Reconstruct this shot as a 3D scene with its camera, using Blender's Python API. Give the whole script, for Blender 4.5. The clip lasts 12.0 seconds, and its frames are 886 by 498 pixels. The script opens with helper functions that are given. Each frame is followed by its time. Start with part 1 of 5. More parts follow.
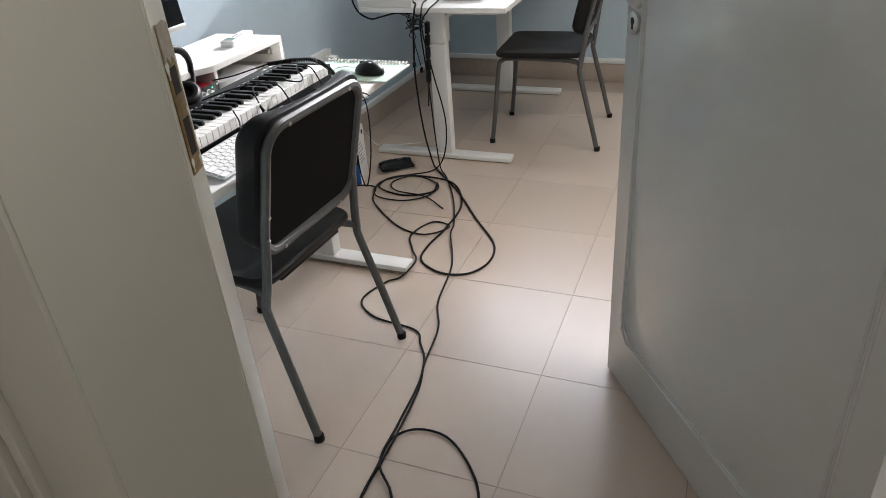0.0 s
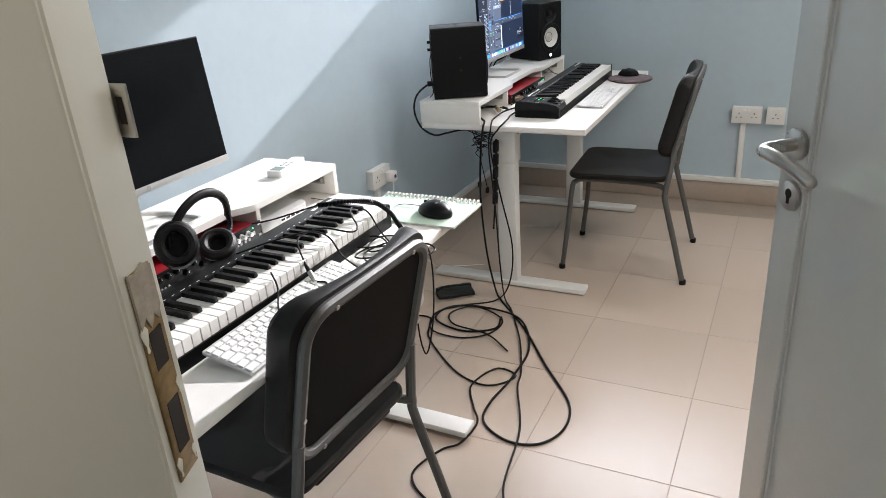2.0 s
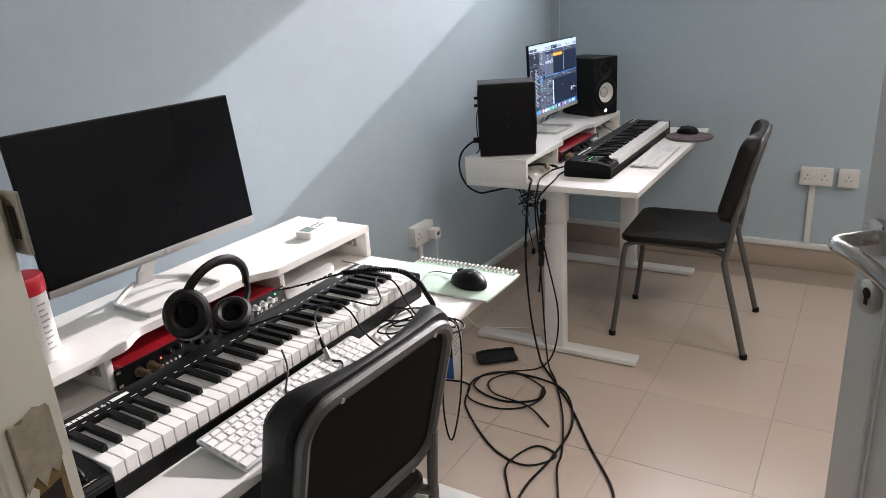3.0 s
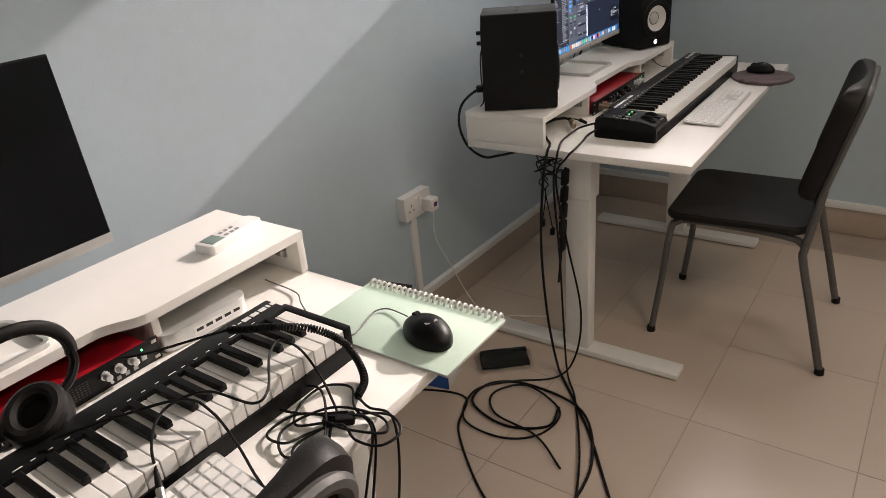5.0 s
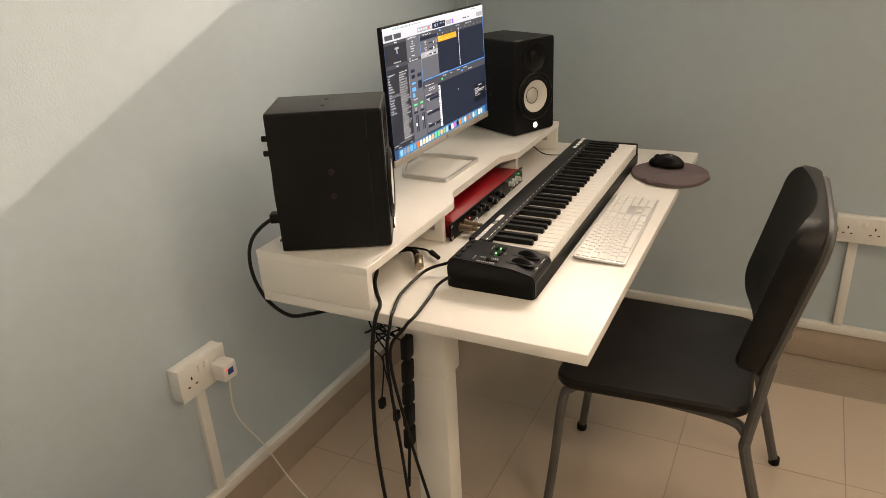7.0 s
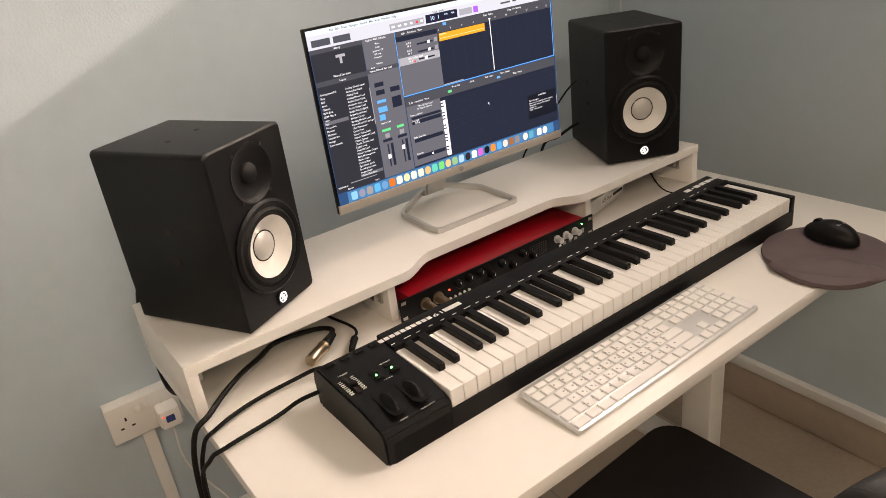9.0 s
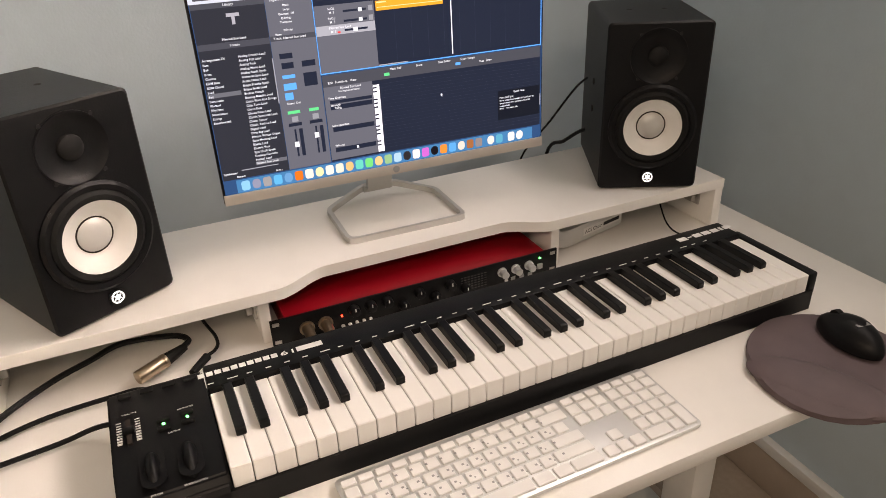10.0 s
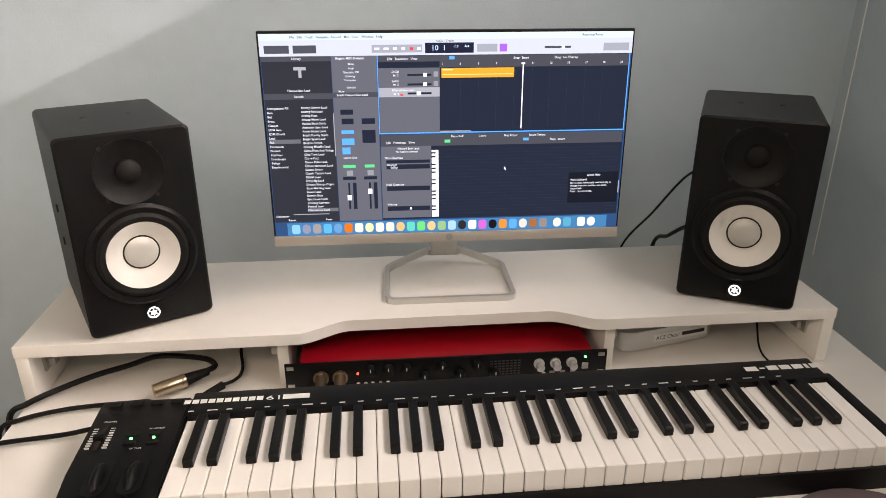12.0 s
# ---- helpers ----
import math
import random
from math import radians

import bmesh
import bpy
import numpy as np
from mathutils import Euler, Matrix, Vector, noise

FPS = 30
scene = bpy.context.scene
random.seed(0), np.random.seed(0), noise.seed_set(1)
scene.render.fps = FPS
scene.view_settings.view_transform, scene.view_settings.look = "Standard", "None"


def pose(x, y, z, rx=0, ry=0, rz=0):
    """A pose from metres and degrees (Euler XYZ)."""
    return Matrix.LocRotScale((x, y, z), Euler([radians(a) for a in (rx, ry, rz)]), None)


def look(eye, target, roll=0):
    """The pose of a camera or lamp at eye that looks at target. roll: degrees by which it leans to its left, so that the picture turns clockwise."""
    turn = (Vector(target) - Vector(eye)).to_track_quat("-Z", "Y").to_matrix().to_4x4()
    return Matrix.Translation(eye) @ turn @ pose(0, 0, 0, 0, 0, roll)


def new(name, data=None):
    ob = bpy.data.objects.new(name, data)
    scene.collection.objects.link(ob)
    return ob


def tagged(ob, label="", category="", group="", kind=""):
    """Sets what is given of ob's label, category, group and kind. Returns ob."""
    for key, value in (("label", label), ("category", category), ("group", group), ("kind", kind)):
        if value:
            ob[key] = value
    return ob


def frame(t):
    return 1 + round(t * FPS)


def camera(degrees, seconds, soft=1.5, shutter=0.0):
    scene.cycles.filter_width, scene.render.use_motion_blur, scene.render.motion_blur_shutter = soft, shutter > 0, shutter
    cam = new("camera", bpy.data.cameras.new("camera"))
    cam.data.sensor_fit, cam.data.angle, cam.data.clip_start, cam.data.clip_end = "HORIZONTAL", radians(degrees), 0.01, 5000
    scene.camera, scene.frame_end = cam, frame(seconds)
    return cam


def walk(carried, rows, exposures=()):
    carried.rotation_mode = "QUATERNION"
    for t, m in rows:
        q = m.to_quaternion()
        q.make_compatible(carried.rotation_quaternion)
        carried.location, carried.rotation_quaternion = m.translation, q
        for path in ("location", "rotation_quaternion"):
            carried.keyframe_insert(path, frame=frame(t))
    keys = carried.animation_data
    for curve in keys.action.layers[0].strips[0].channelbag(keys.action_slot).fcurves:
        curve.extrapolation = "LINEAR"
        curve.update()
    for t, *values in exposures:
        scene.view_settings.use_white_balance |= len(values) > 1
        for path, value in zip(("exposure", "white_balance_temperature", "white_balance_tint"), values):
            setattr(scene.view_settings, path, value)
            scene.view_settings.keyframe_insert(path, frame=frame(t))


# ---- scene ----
cam = camera(64.0, 12.0, soft=0.8)
PATH = [
    (0, (0.245, -0.02, 1.411), (-0.474, 1.555, 0.41), -4.7),
    (0.5, (0.24, 0.12, 1.423), (-0.643, 1.642, 0.473), -5.2),
    (1, (0.251, 0.23, 1.419), (-0.74, 1.699, 0.492), -4.8),
    (1.5, (0.154, 0.308, 1.417), (-0.83, 1.777, 0.482), -5.6),
    (2, (0.01, 0.356, 1.458), (-0.857, 1.975, 0.666), -4.1),
    (2.5, (-0.023, 0.389, 1.501), (-0.881, 2.088, 0.885), -3.1),
    (3, (-0.006, 0.516, 1.471), (-1.027, 2.101, 0.804), -3.9),
    (3.2, (0.017, 0.606, 1.448), (-1.083, 2.11, 0.719), -6.3),
    (4.8, (-0.179, 1.058, 1.45), (-1.337, 2.437, 0.579), -5.7),
    (5, (-0.204, 1.163, 1.445), (-1.297, 2.592, 0.572), -5.1),
    (5.5, (-0.25, 1.382, 1.454), (-1.302, 2.863, 0.617), -5.5),
    (6, (-0.392, 1.61, 1.441), (-1.318, 3.184, 0.628), -3.3),
    (6.5, (-0.478, 1.755, 1.455), (-1.317, 3.376, 0.637), -3.0),
    (7, (-0.455, 1.965, 1.433), (-1.333, 3.572, 0.627), -3.2),
    (7.5, (-0.424, 2.21, 1.434), (-1.446, 3.737, 0.644), -4.9),
    (7.7, (-0.412, 2.3, 1.424), (-1.484, 3.795, 0.638), -4.2),
    (9.3, (-0.224, 2.978, 1.382), (-1.805, 3.851, 0.523), -6.1),
    (9.5, (-0.25, 3.065, 1.364), (-1.851, 3.896, 0.5), -4.4),
    (10, (-0.304, 3.262, 1.361), (-1.939, 3.937, 0.427), -2.4),
    (10.5, (-0.293, 3.441, 1.358), (-2.061, 3.695, 0.457), -0.4),
    (11, (-0.27, 3.557, 1.356), (-2.031, 3.765, 0.431), -2.1),
    (11.5, (-0.272, 3.582, 1.351), (-2.05, 3.754, 0.451), -0.2),
    (12, (-0.286, 3.516, 1.354), (-2.128, 3.659, 0.588), 0.0),
]
EXPOSURES = [(0.0, 0.85, 6250, 15), (0.5, 0.78, 6150, 15), (1.5, 1.02, 6300, 15), (2.0, 1.02, 6350, 15), (2.5, 0.74, 6400, 17), (3.2, 0.68, 6600, 19), (5.0, 0.24, 7350, 21), (5.5, 0.42, 7350, 19), (6.0, 0.62, 8000, 20), (6.5, 0.78, 9000, 20), (7.0, 0.72, 9300, 20), (7.7, 0.68, 9300, 20), (9.5, 0.63, 8500, 25), (11.0, 0.66, 8300, 24), (11.5, 0.68, 8300, 24), (12.0, 0.64, 7950, 22)]
walk(cam, [(t, look(eye, target, roll)) for t, eye, target, roll in PATH], EXPOSURES)

# ---- light: sun over the high part of the far window, sky, two unseen ceiling fills, added corridor fill ----
world = bpy.data.worlds.new("sky")
scene.world = world
world.use_nodes = True
wn = world.node_tree.nodes
sky = wn.new("ShaderNodeTexSky")
sky.sky_type, sky.sun_disc = "NISHITA", False
SUN_WAY = Vector((-0.17, -1.0, -0.44)).normalized()
sky.sun_elevation, sky.sun_rotation = radians(23.5), radians(9.6)
wn["Background"].inputs["Strength"].default_value = 0.06
world.node_tree.links.new(sky.outputs["Color"], wn["Background"].inputs["Color"])
sun = new("sun", bpy.data.lights.new("sun", "SUN"))
sun.data.energy, sun.data.angle, sun.data.color = 3.5, radians(0.6), (1.0, 0.988, 0.975)
sun.matrix_world = Matrix.Translation((0, 8, 6)) @ SUN_WAY.to_track_quat("-Z", "Y").to_matrix().to_4x4()


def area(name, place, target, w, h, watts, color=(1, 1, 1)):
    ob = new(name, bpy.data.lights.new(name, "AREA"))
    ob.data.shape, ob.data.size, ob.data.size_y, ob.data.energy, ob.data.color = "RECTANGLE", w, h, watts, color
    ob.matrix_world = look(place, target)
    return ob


area("window_light", (-0.75, 4.50, 2.14), (-0.75, 3.2, 1.0), 1.5, 0.45, 8.0, (0.90, 0.95, 1.0)).data.spread = radians(140)
# two added, unseen lamps at ceiling height, set to balance the room's brightness
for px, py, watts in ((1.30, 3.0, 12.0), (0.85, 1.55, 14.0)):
    area("unseen_ceiling_fill", (px, py, 2.645), (px, py, 0), 0.58, 0.58, watts, (1.0, 0.90, 0.77))
# unseen fill lamp added behind the doorway to lift the door lining
area("added_corridor_fill", (0.3, -1.3, 2.5), (0.3, -1.3, 0), 0.5, 0.5, 6.2, (1.0, 0.96, 0.88))


# ---- materials ----
def material(name, color, rough=0.5, metal=0.0, vary=0.08, scale=6.0, grain=40.0, bump=0.0, bump_scale=200.0, coat=0.0, per_object=0.0, spec=0.5, even=False):
    spec = min(spec, 0.2) if max(color) < 0.02 else spec
    m = bpy.data.materials.new(name)
    m.use_nodes = True
    n, k = m.node_tree.nodes, m.node_tree.links
    b = n["Principled BSDF"]
    b.inputs["Roughness"].default_value, b.inputs["Metallic"].default_value = rough, metal
    b.inputs["Coat Weight"].default_value, b.inputs["Specular IOR Level"].default_value = coat, spec
    tc = n.new("ShaderNodeTexCoord")
    big, small = n.new("ShaderNodeTexNoise"), n.new("ShaderNodeTexNoise")
    for t, s in ((big, scale), (small, grain)):
        t.inputs["Scale"].default_value, t.inputs["Detail"].default_value = s, 4.0
        k.new(tc.outputs["Object"], t.inputs["Vector"])
    add = n.new("ShaderNodeMath")
    add.operation = "ADD"
    k.new(big.outputs["Fac"], add.inputs[0])
    k.new(small.outputs["Fac"], add.inputs[1])
    span = n.new("ShaderNodeMapRange")
    span.inputs["From Min"].default_value, span.inputs["From Max"].default_value = 0.6, 1.4
    span.inputs["To Min"].default_value, span.inputs["To Max"].default_value = 1 - vary, 1 + vary
    k.new(add.outputs[0], span.inputs["Value"])
    last = span.outputs["Result"]
    if per_object:
        info = n.new("ShaderNodeObjectInfo")
        r = n.new("ShaderNodeMapRange")
        r.inputs["To Min"].default_value, r.inputs["To Max"].default_value = 1 - per_object, 1 + per_object
        k.new(info.outputs["Random"], r.inputs["Value"])
        mul = n.new("ShaderNodeMath")
        mul.operation = "MULTIPLY"
        k.new(last, mul.inputs[0])
        k.new(r.outputs["Result"], mul.inputs[1])
        last = mul.outputs[0]
    tint = n.new("ShaderNodeVectorMath")
    tint.operation = "SCALE"
    tint.inputs[0].default_value = color
    k.new(last, tint.inputs["Scale"])
    k.new(tint.outputs[0], b.inputs["Base Color"])
    rr = n.new("ShaderNodeMapRange")
    rr.inputs["To Min"].default_value, rr.inputs["To Max"].default_value = max(0.02, rough - 0.03), min(1, rough + 0.03)
    k.new(big.outputs["Fac"], rr.inputs["Value"])
    if not even:
        k.new(rr.outputs["Result"], b.inputs["Roughness"])
    if bump:
        bt = n.new("ShaderNodeTexNoise")
        bt.inputs["Scale"].default_value, bt.inputs["Detail"].default_value = bump_scale, 3.0
        k.new(tc.outputs["Object"], bt.inputs["Vector"])
        bp = n.new("ShaderNodeBump")
        bp.inputs["Strength"].default_value, bp.inputs["Distance"].default_value = 1.0, bump
        k.new(bt.outputs["Fac"], bp.inputs["Height"])
        k.new(bp.outputs["Normal"], b.inputs["Normal"])
    return m


def glowing(name, color, strength):
    m = bpy.data.materials.new(name)
    m.use_nodes = True
    b = m.node_tree.nodes["Principled BSDF"]
    b.inputs["Base Color"].default_value = (0.002, 0.002, 0.002, 1)
    b.inputs["Roughness"].default_value, b.inputs["Specular IOR Level"].default_value = 0.4, 0.15
    b.inputs["Emission Color"].default_value, b.inputs["Emission Strength"].default_value = (*color, 1), strength
    return m


def clear(name, rough=0.02, color=(1, 1, 1)):
    m = bpy.data.materials.new(name)
    m.use_nodes = True
    b = m.node_tree.nodes["Principled BSDF"]
    b.inputs["Base Color"].default_value = (*color, 1)
    b.inputs["Transmission Weight"].default_value, b.inputs["Roughness"].default_value, b.inputs["IOR"].default_value = 1.0, rough, 1.35
    return m


WALL = material("blue_grey_paint", (0.44, 0.535, 0.592), 0.55, vary=0.035, scale=1.3, grain=25, bump=0.0004, bump_scale=190)
CEIL = material("ceiling_white", (0.80, 0.79, 0.76), 0.8, vary=0.03)
TILE = material("beige_tile", (0.54, 0.44, 0.36), 0.27, vary=0.0, per_object=0.03, spec=0.6, bump=0.00004, bump_scale=350, even=True)
GROUT = material("grout", (0.33, 0.27, 0.22), 0.85, vary=0.12, grain=80)
SKIRT = material("skirting_tile", (0.44, 0.36, 0.295), 0.32, vary=0.08, scale=3, grain=30)
TRUNK = material("white_pvc", (0.74, 0.74, 0.72), 0.4, vary=0.03)
LINING = material("cream_gloss_paint", (0.66, 0.66, 0.58), 0.28, vary=0.0, bump=0.00012, bump_scale=120, even=True)
DOORP = material("door_gloss_paint", (0.64, 0.645, 0.615), 0.10, vary=0.025, scale=2.0, grain=14, bump=0.0005, bump_scale=34)
LAMI = material("white_laminate", (0.82, 0.80, 0.76), 0.34, vary=0.02, scale=3, bump=0.0001, bump_scale=400)
STEELW = material("white_powder_coat", (0.76, 0.75, 0.72), 0.42, vary=0.03, bump=0.0001, bump_scale=500)
BLACKP = material("black_abs", (0.0045, 0.0045, 0.005), 0.42, vary=0.15, bump=0.0001, bump_scale=700)
SPKR = material("black_vinyl_mdf", (0.0045, 0.0045, 0.005), 0.45, vary=0.12, bump=0.0002, bump_scale=420)
RUBBER = material("black_rubber", (0.007, 0.007, 0.007), 0.68, vary=0.15)
CORD = material("black_cable", (0.006, 0.006, 0.0065), 0.45, vary=0.1)
CHAIRP = material("black_chair_plastic", (0.0135, 0.0125, 0.0120), 0.42, vary=0.2, scale=9, bump=0.0003, bump_scale=330)
PADF = material("black_back_cloth", (0.005, 0.0045, 0.0045), 0.8, vary=0.2, bump=0.0004, bump_scale=500)
TUBE = material("grey_tube_paint", (0.10, 0.098, 0.094), 0.5, 0.25, vary=0.15, scale=12, grain=60)
CHROME = material("satin_nickel", (0.56, 0.54, 0.51), 0.28, 1.0, vary=0.06)
ZINC = material("zinc_screw", (0.5, 0.48, 0.45), 0.4, 1.0, vary=0.1)
SILVER = material("silver_plastic", (0.55, 0.54, 0.52), 0.3, 0.6, vary=0.03)
CHAMP = material("champagne_bezel", (0.56, 0.51, 0.46), 0.35, 0.35, vary=0.03)
ALU = material("bead_blasted_aluminium", (0.68, 0.68, 0.67), 0.38, 0.7, vary=0.03)
KEYW = material("white_key", (0.84, 0.82, 0.78), 0.25, vary=0.02)
KEYB = material("black_key", (0.006, 0.006, 0.006), 0.36, vary=0.1)
CAPW = material("white_keycap", (0.80, 0.79, 0.77), 0.42, vary=0.03)
LEGEND = material("grey_legend", (0.33, 0.33, 0.33), 0.6)
INK = material("white_print", (0.78, 0.78, 0.76), 0.5)
INKK = material("black_print", (0.02, 0.02, 0.02), 0.6)
RED = material("red_rack_metal", (0.26, 0.003, 0.009), 0.36, 0.1, vary=0.08)
CONE = material("white_cone", (0.74, 0.72, 0.68), 0.5, vary=0.03, bump=0.0001, bump_scale=300)
BRASS = material("worn_brass", (0.27, 0.19, 0.085), 0.42, 0.8, vary=0.35, scale=30, grain=120)
HOLE = material("dark_hollow", (0.02, 0.014, 0.01), 0.9)
WOODRAW = material("bare_chipped_wood", (0.34, 0.30, 0.24), 0.8, vary=0.3, scale=40, grain=150)
BLIND = material("cream_blind_cloth", (0.72, 0.66, 0.56), 0.85, vary=0.03, grain=150, bump=0.0003, bump_scale=500)
SCRN_OFF = material("dark_screen", (0.006, 0.006, 0.007), 0.16, vary=0.02, spec=0.35)
GLASS = clear("window_glass")


# ---- mesh tools ----
def box(bm, x0, x1, y0, y1, z0, z1, bevel=0.0, seg=2):
    r = bmesh.ops.create_cube(bm, size=1, matrix=Matrix.Translation(((x0 + x1) / 2, (y0 + y1) / 2, (z0 + z1) / 2)) @ Matrix.Diagonal((abs(x1 - x0), abs(y1 - y0), abs(z1 - z0), 1)))
    if bevel:
        edges = list({e for v in r["verts"] for e in v.link_edges})
        bmesh.ops.bevel(bm, geom=edges, offset=bevel, segments=seg, profile=0.5, affect="EDGES")
    return bm


def cyl(bm, p, axis, r, length, r2=None, seg=24, bevel=0.0):
    """A cylinder that starts at p and runs along axis."""
    turn = Vector(axis).to_track_quat("Z", "Y").to_matrix().to_4x4()
    m = Matrix.Translation(p) @ turn @ Matrix.Translation((0, 0, length / 2))
    v = bmesh.ops.create_cone(bm, cap_ends=True, segments=seg, radius1=r, radius2=r if r2 is None else r2, depth=length, matrix=m)["verts"]
    if bevel:
        rims = [e for e in {e for q in v for e in q.link_edges} if any(len(f.verts) > 4 for f in e.link_faces)]
        bmesh.ops.bevel(bm, geom=rims, offset=bevel, segments=2, profile=0.5, affect="EDGES")
    return bm


def ball(bm, p, rx, ry, rz, u=24, v=14):
    bmesh.ops.create_uvsphere(bm, u_segments=u, v_segments=v, radius=1, matrix=Matrix.Translation(p) @ Matrix.Diagonal((rx, ry, rz, 1)))
    return bm


def spun(bm, profile, m=Matrix(), seg=32, ring=False):
    """A turned form: profile of (radius, height) about z, or an open ring."""
    rings = []
    for r, h in profile:
        rings.append([bm.verts.new(m @ Vector((r * math.cos(2 * math.pi * i / seg), r * math.sin(2 * math.pi * i / seg), h))) for i in range(seg)])
    for a, b in zip(rings, rings[1:] + rings[:1] if ring else rings[1:]):
        for i in range(seg):
            bm.faces.new((a[i], a[(i + 1) % seg], b[(i + 1) % seg], b[i]))
    if not ring:
        bm.faces.new(rings[0][::-1])
        bm.faces.new(rings[-1])
    return bm


def smooth_line(pts, n=8, closed=False):
    p = [Vector(q) for q in pts]
    out = []
    last = len(p) if closed else len(p) - 1
    for i in range(last):
        if closed:
            a, b, c, d = (p[(i + j) % len(p)] for j in (-1, 0, 1, 2))
        else:
            b, c = p[i], p[i + 1]
            a = p[i - 1] if i else b * 2 - c
            d = p[i + 2] if i + 2 < len(p) else c * 2 - b
        for s in range(n):
            t = s / n
            out.append(0.5 * (2 * b + (c - a) * t + (2 * a - 5 * b + 4 * c - d) * t * t + (3 * b - a - 3 * c + d) * t ** 3))
    if not closed:
        out.append(p[-1])
    return out


def tube(bm, pts, r, seg=8, closed=False, flat=1.0):
    """A round or flattened bar along pts."""
    n = len(pts)
    up = Vector((0, 0, 1))
    rings = []
    side = None
    for i, p in enumerate(pts):
        a, b = pts[i - 1] if i or closed else p, pts[(i + 1) % n] if i + 1 < n or closed else p
        way = (b - a).normalized()
        if side is None:
            side = way.cross(up)
            if side.length < 1e-3:
                side = way.cross(Vector((0, 1, 0)))
        side = (side - way * side.dot(way)).normalized()
        top = side.cross(way)
        rings.append([bm.verts.new(p + side * (r * math.cos(2 * math.pi * j / seg)) + top * (r * flat * math.sin(2 * math.pi * j / seg))) for j in range(seg)])
    for i in range(n if closed else n - 1):
        a, b = rings[i], rings[(i + 1) % n]
        for j in range(seg):
            bm.faces.new((a[j], a[(j + 1) % seg], b[(j + 1) % seg], b[j]))
    if not closed:
        bm.faces.new(rings[0][::-1])
        bm.faces.new(rings[-1])
    return bm


def rounded(w, h, r, n=6):
    """Corner-rounded outline, centred, as 2D points."""
    out = []
    for cx, cy, a0 in ((w / 2 - r, h / 2 - r, 0), (-w / 2 + r, h / 2 - r, 90), (-w / 2 + r, -h / 2 + r, 180), (w / 2 - r, -h / 2 + r, 270)):
        for i in range(n + 1):
            a = radians(a0 + 90 * i / n)
            out.append((cx + r * math.cos(a), cy + r * math.sin(a)))
    return out


def prism(bm, outline, z0, z1, m=Matrix(), bevel=0.0):
    low = [bm.verts.new(m @ Vector((x, y, z0))) for x, y in outline]
    high = [bm.verts.new(m @ Vector((x, y, z1))) for x, y in outline]
    n = len(outline)
    bm.faces.new(low[::-1])
    top = bm.faces.new(high)
    for i in range(n):
        bm.faces.new((low[i], low[(i + 1) % n], high[(i + 1) % n], high[i]))
    if bevel:
        bmesh.ops.bevel(bm, geom=list(top.edges), offset=bevel, segments=2, profile=0.5, affect="EDGES")
    return bm


def mesh_of(name, bm, mat, soft=True):
    bmesh.ops.recalc_face_normals(bm, faces=bm.faces)
    me = bpy.data.meshes.new(name)
    bm.to_mesh(me)
    bm.free()
    for m in mat if isinstance(mat, (list, tuple)) else [mat]:
        me.materials.append(m)
    if soft:
        me.shade_smooth()
        me.set_sharp_from_angle(angle=radians(35))
    return me


def part(name, bm, mat, parent, label="", m=None):
    ob = new(name, mesh_of(name, bm, mat))
    ob.parent = parent
    if m is not None:
        ob.matrix_basis = m
    return tagged(ob, label)


def pieces(name, bm, mat, parent, label=""):
    """Each loose piece of bm as a part of its own."""
    bm.verts.index_update()
    seen = set()
    for start in bm.verts:
        if start.index in seen:
            continue
        todo, isle = [start], []
        seen.add(start.index)
        while todo:
            v = todo.pop()
            isle.append(v)
            for e in v.link_edges:
                w = e.other_vert(v)
                if w.index not in seen:
                    seen.add(w.index)
                    todo.append(w)
        one = B()
        twin = {v: one.verts.new(v.co) for v in isle}
        for f in {f for v in isle for f in v.link_faces}:
            one.faces.new([twin[v] for v in f.verts])
        part(name, one, mat, parent, label)
    bm.free()


def thing(name, m, label, category, group="", kind=""):
    ob = new(name)
    ob.matrix_basis = m
    ob.empty_display_size = 0.05
    return tagged(ob, label, category, group, kind)


def solid(name, bm, mat, label="", category="", group="", kind="", m=None):
    ob = new(name, mesh_of(name, bm, mat))
    if m is not None:
        ob.matrix_basis = m
    return tagged(ob, label, category, group, kind)


def B():
    return bmesh.new()


def lettering(text, size, m, depth=0.0002, width=None, bold=0.0):
    """A bmesh of words in the built-in font, lying in m's xy plane, scaled to a width if one is given."""
    cu = bpy.data.curves.new("words", "FONT")
    cu.body, cu.size, cu.extrude, cu.resolution_u, cu.offset = text, size, depth, 2, bold
    ob = bpy.data.objects.new("words", cu)
    me = bpy.data.meshes.new_from_object(ob)
    bm = B()
    bm.from_mesh(me)
    bpy.data.objects.remove(ob)
    bpy.data.curves.remove(cu)
    bpy.data.meshes.remove(me)
    if width and bm.verts:
        lo, hi = min(v.co.x for v in bm.verts), max(v.co.x for v in bm.verts)
        bmesh.ops.transform(bm, matrix=Matrix.Diagonal((width / (hi - lo), 1, 1, 1)) @ Matrix.Translation((-lo, 0, 0)), verts=bm.verts)
    bmesh.ops.transform(bm, matrix=m, verts=bm.verts)
    return bm


def merged(*bms):
    out = B()
    for b in bms:
        me = bpy.data.meshes.new("t")
        b.to_mesh(me)
        out.from_mesh(me)
        bpy.data.meshes.remove(me)
        b.free()
    return out


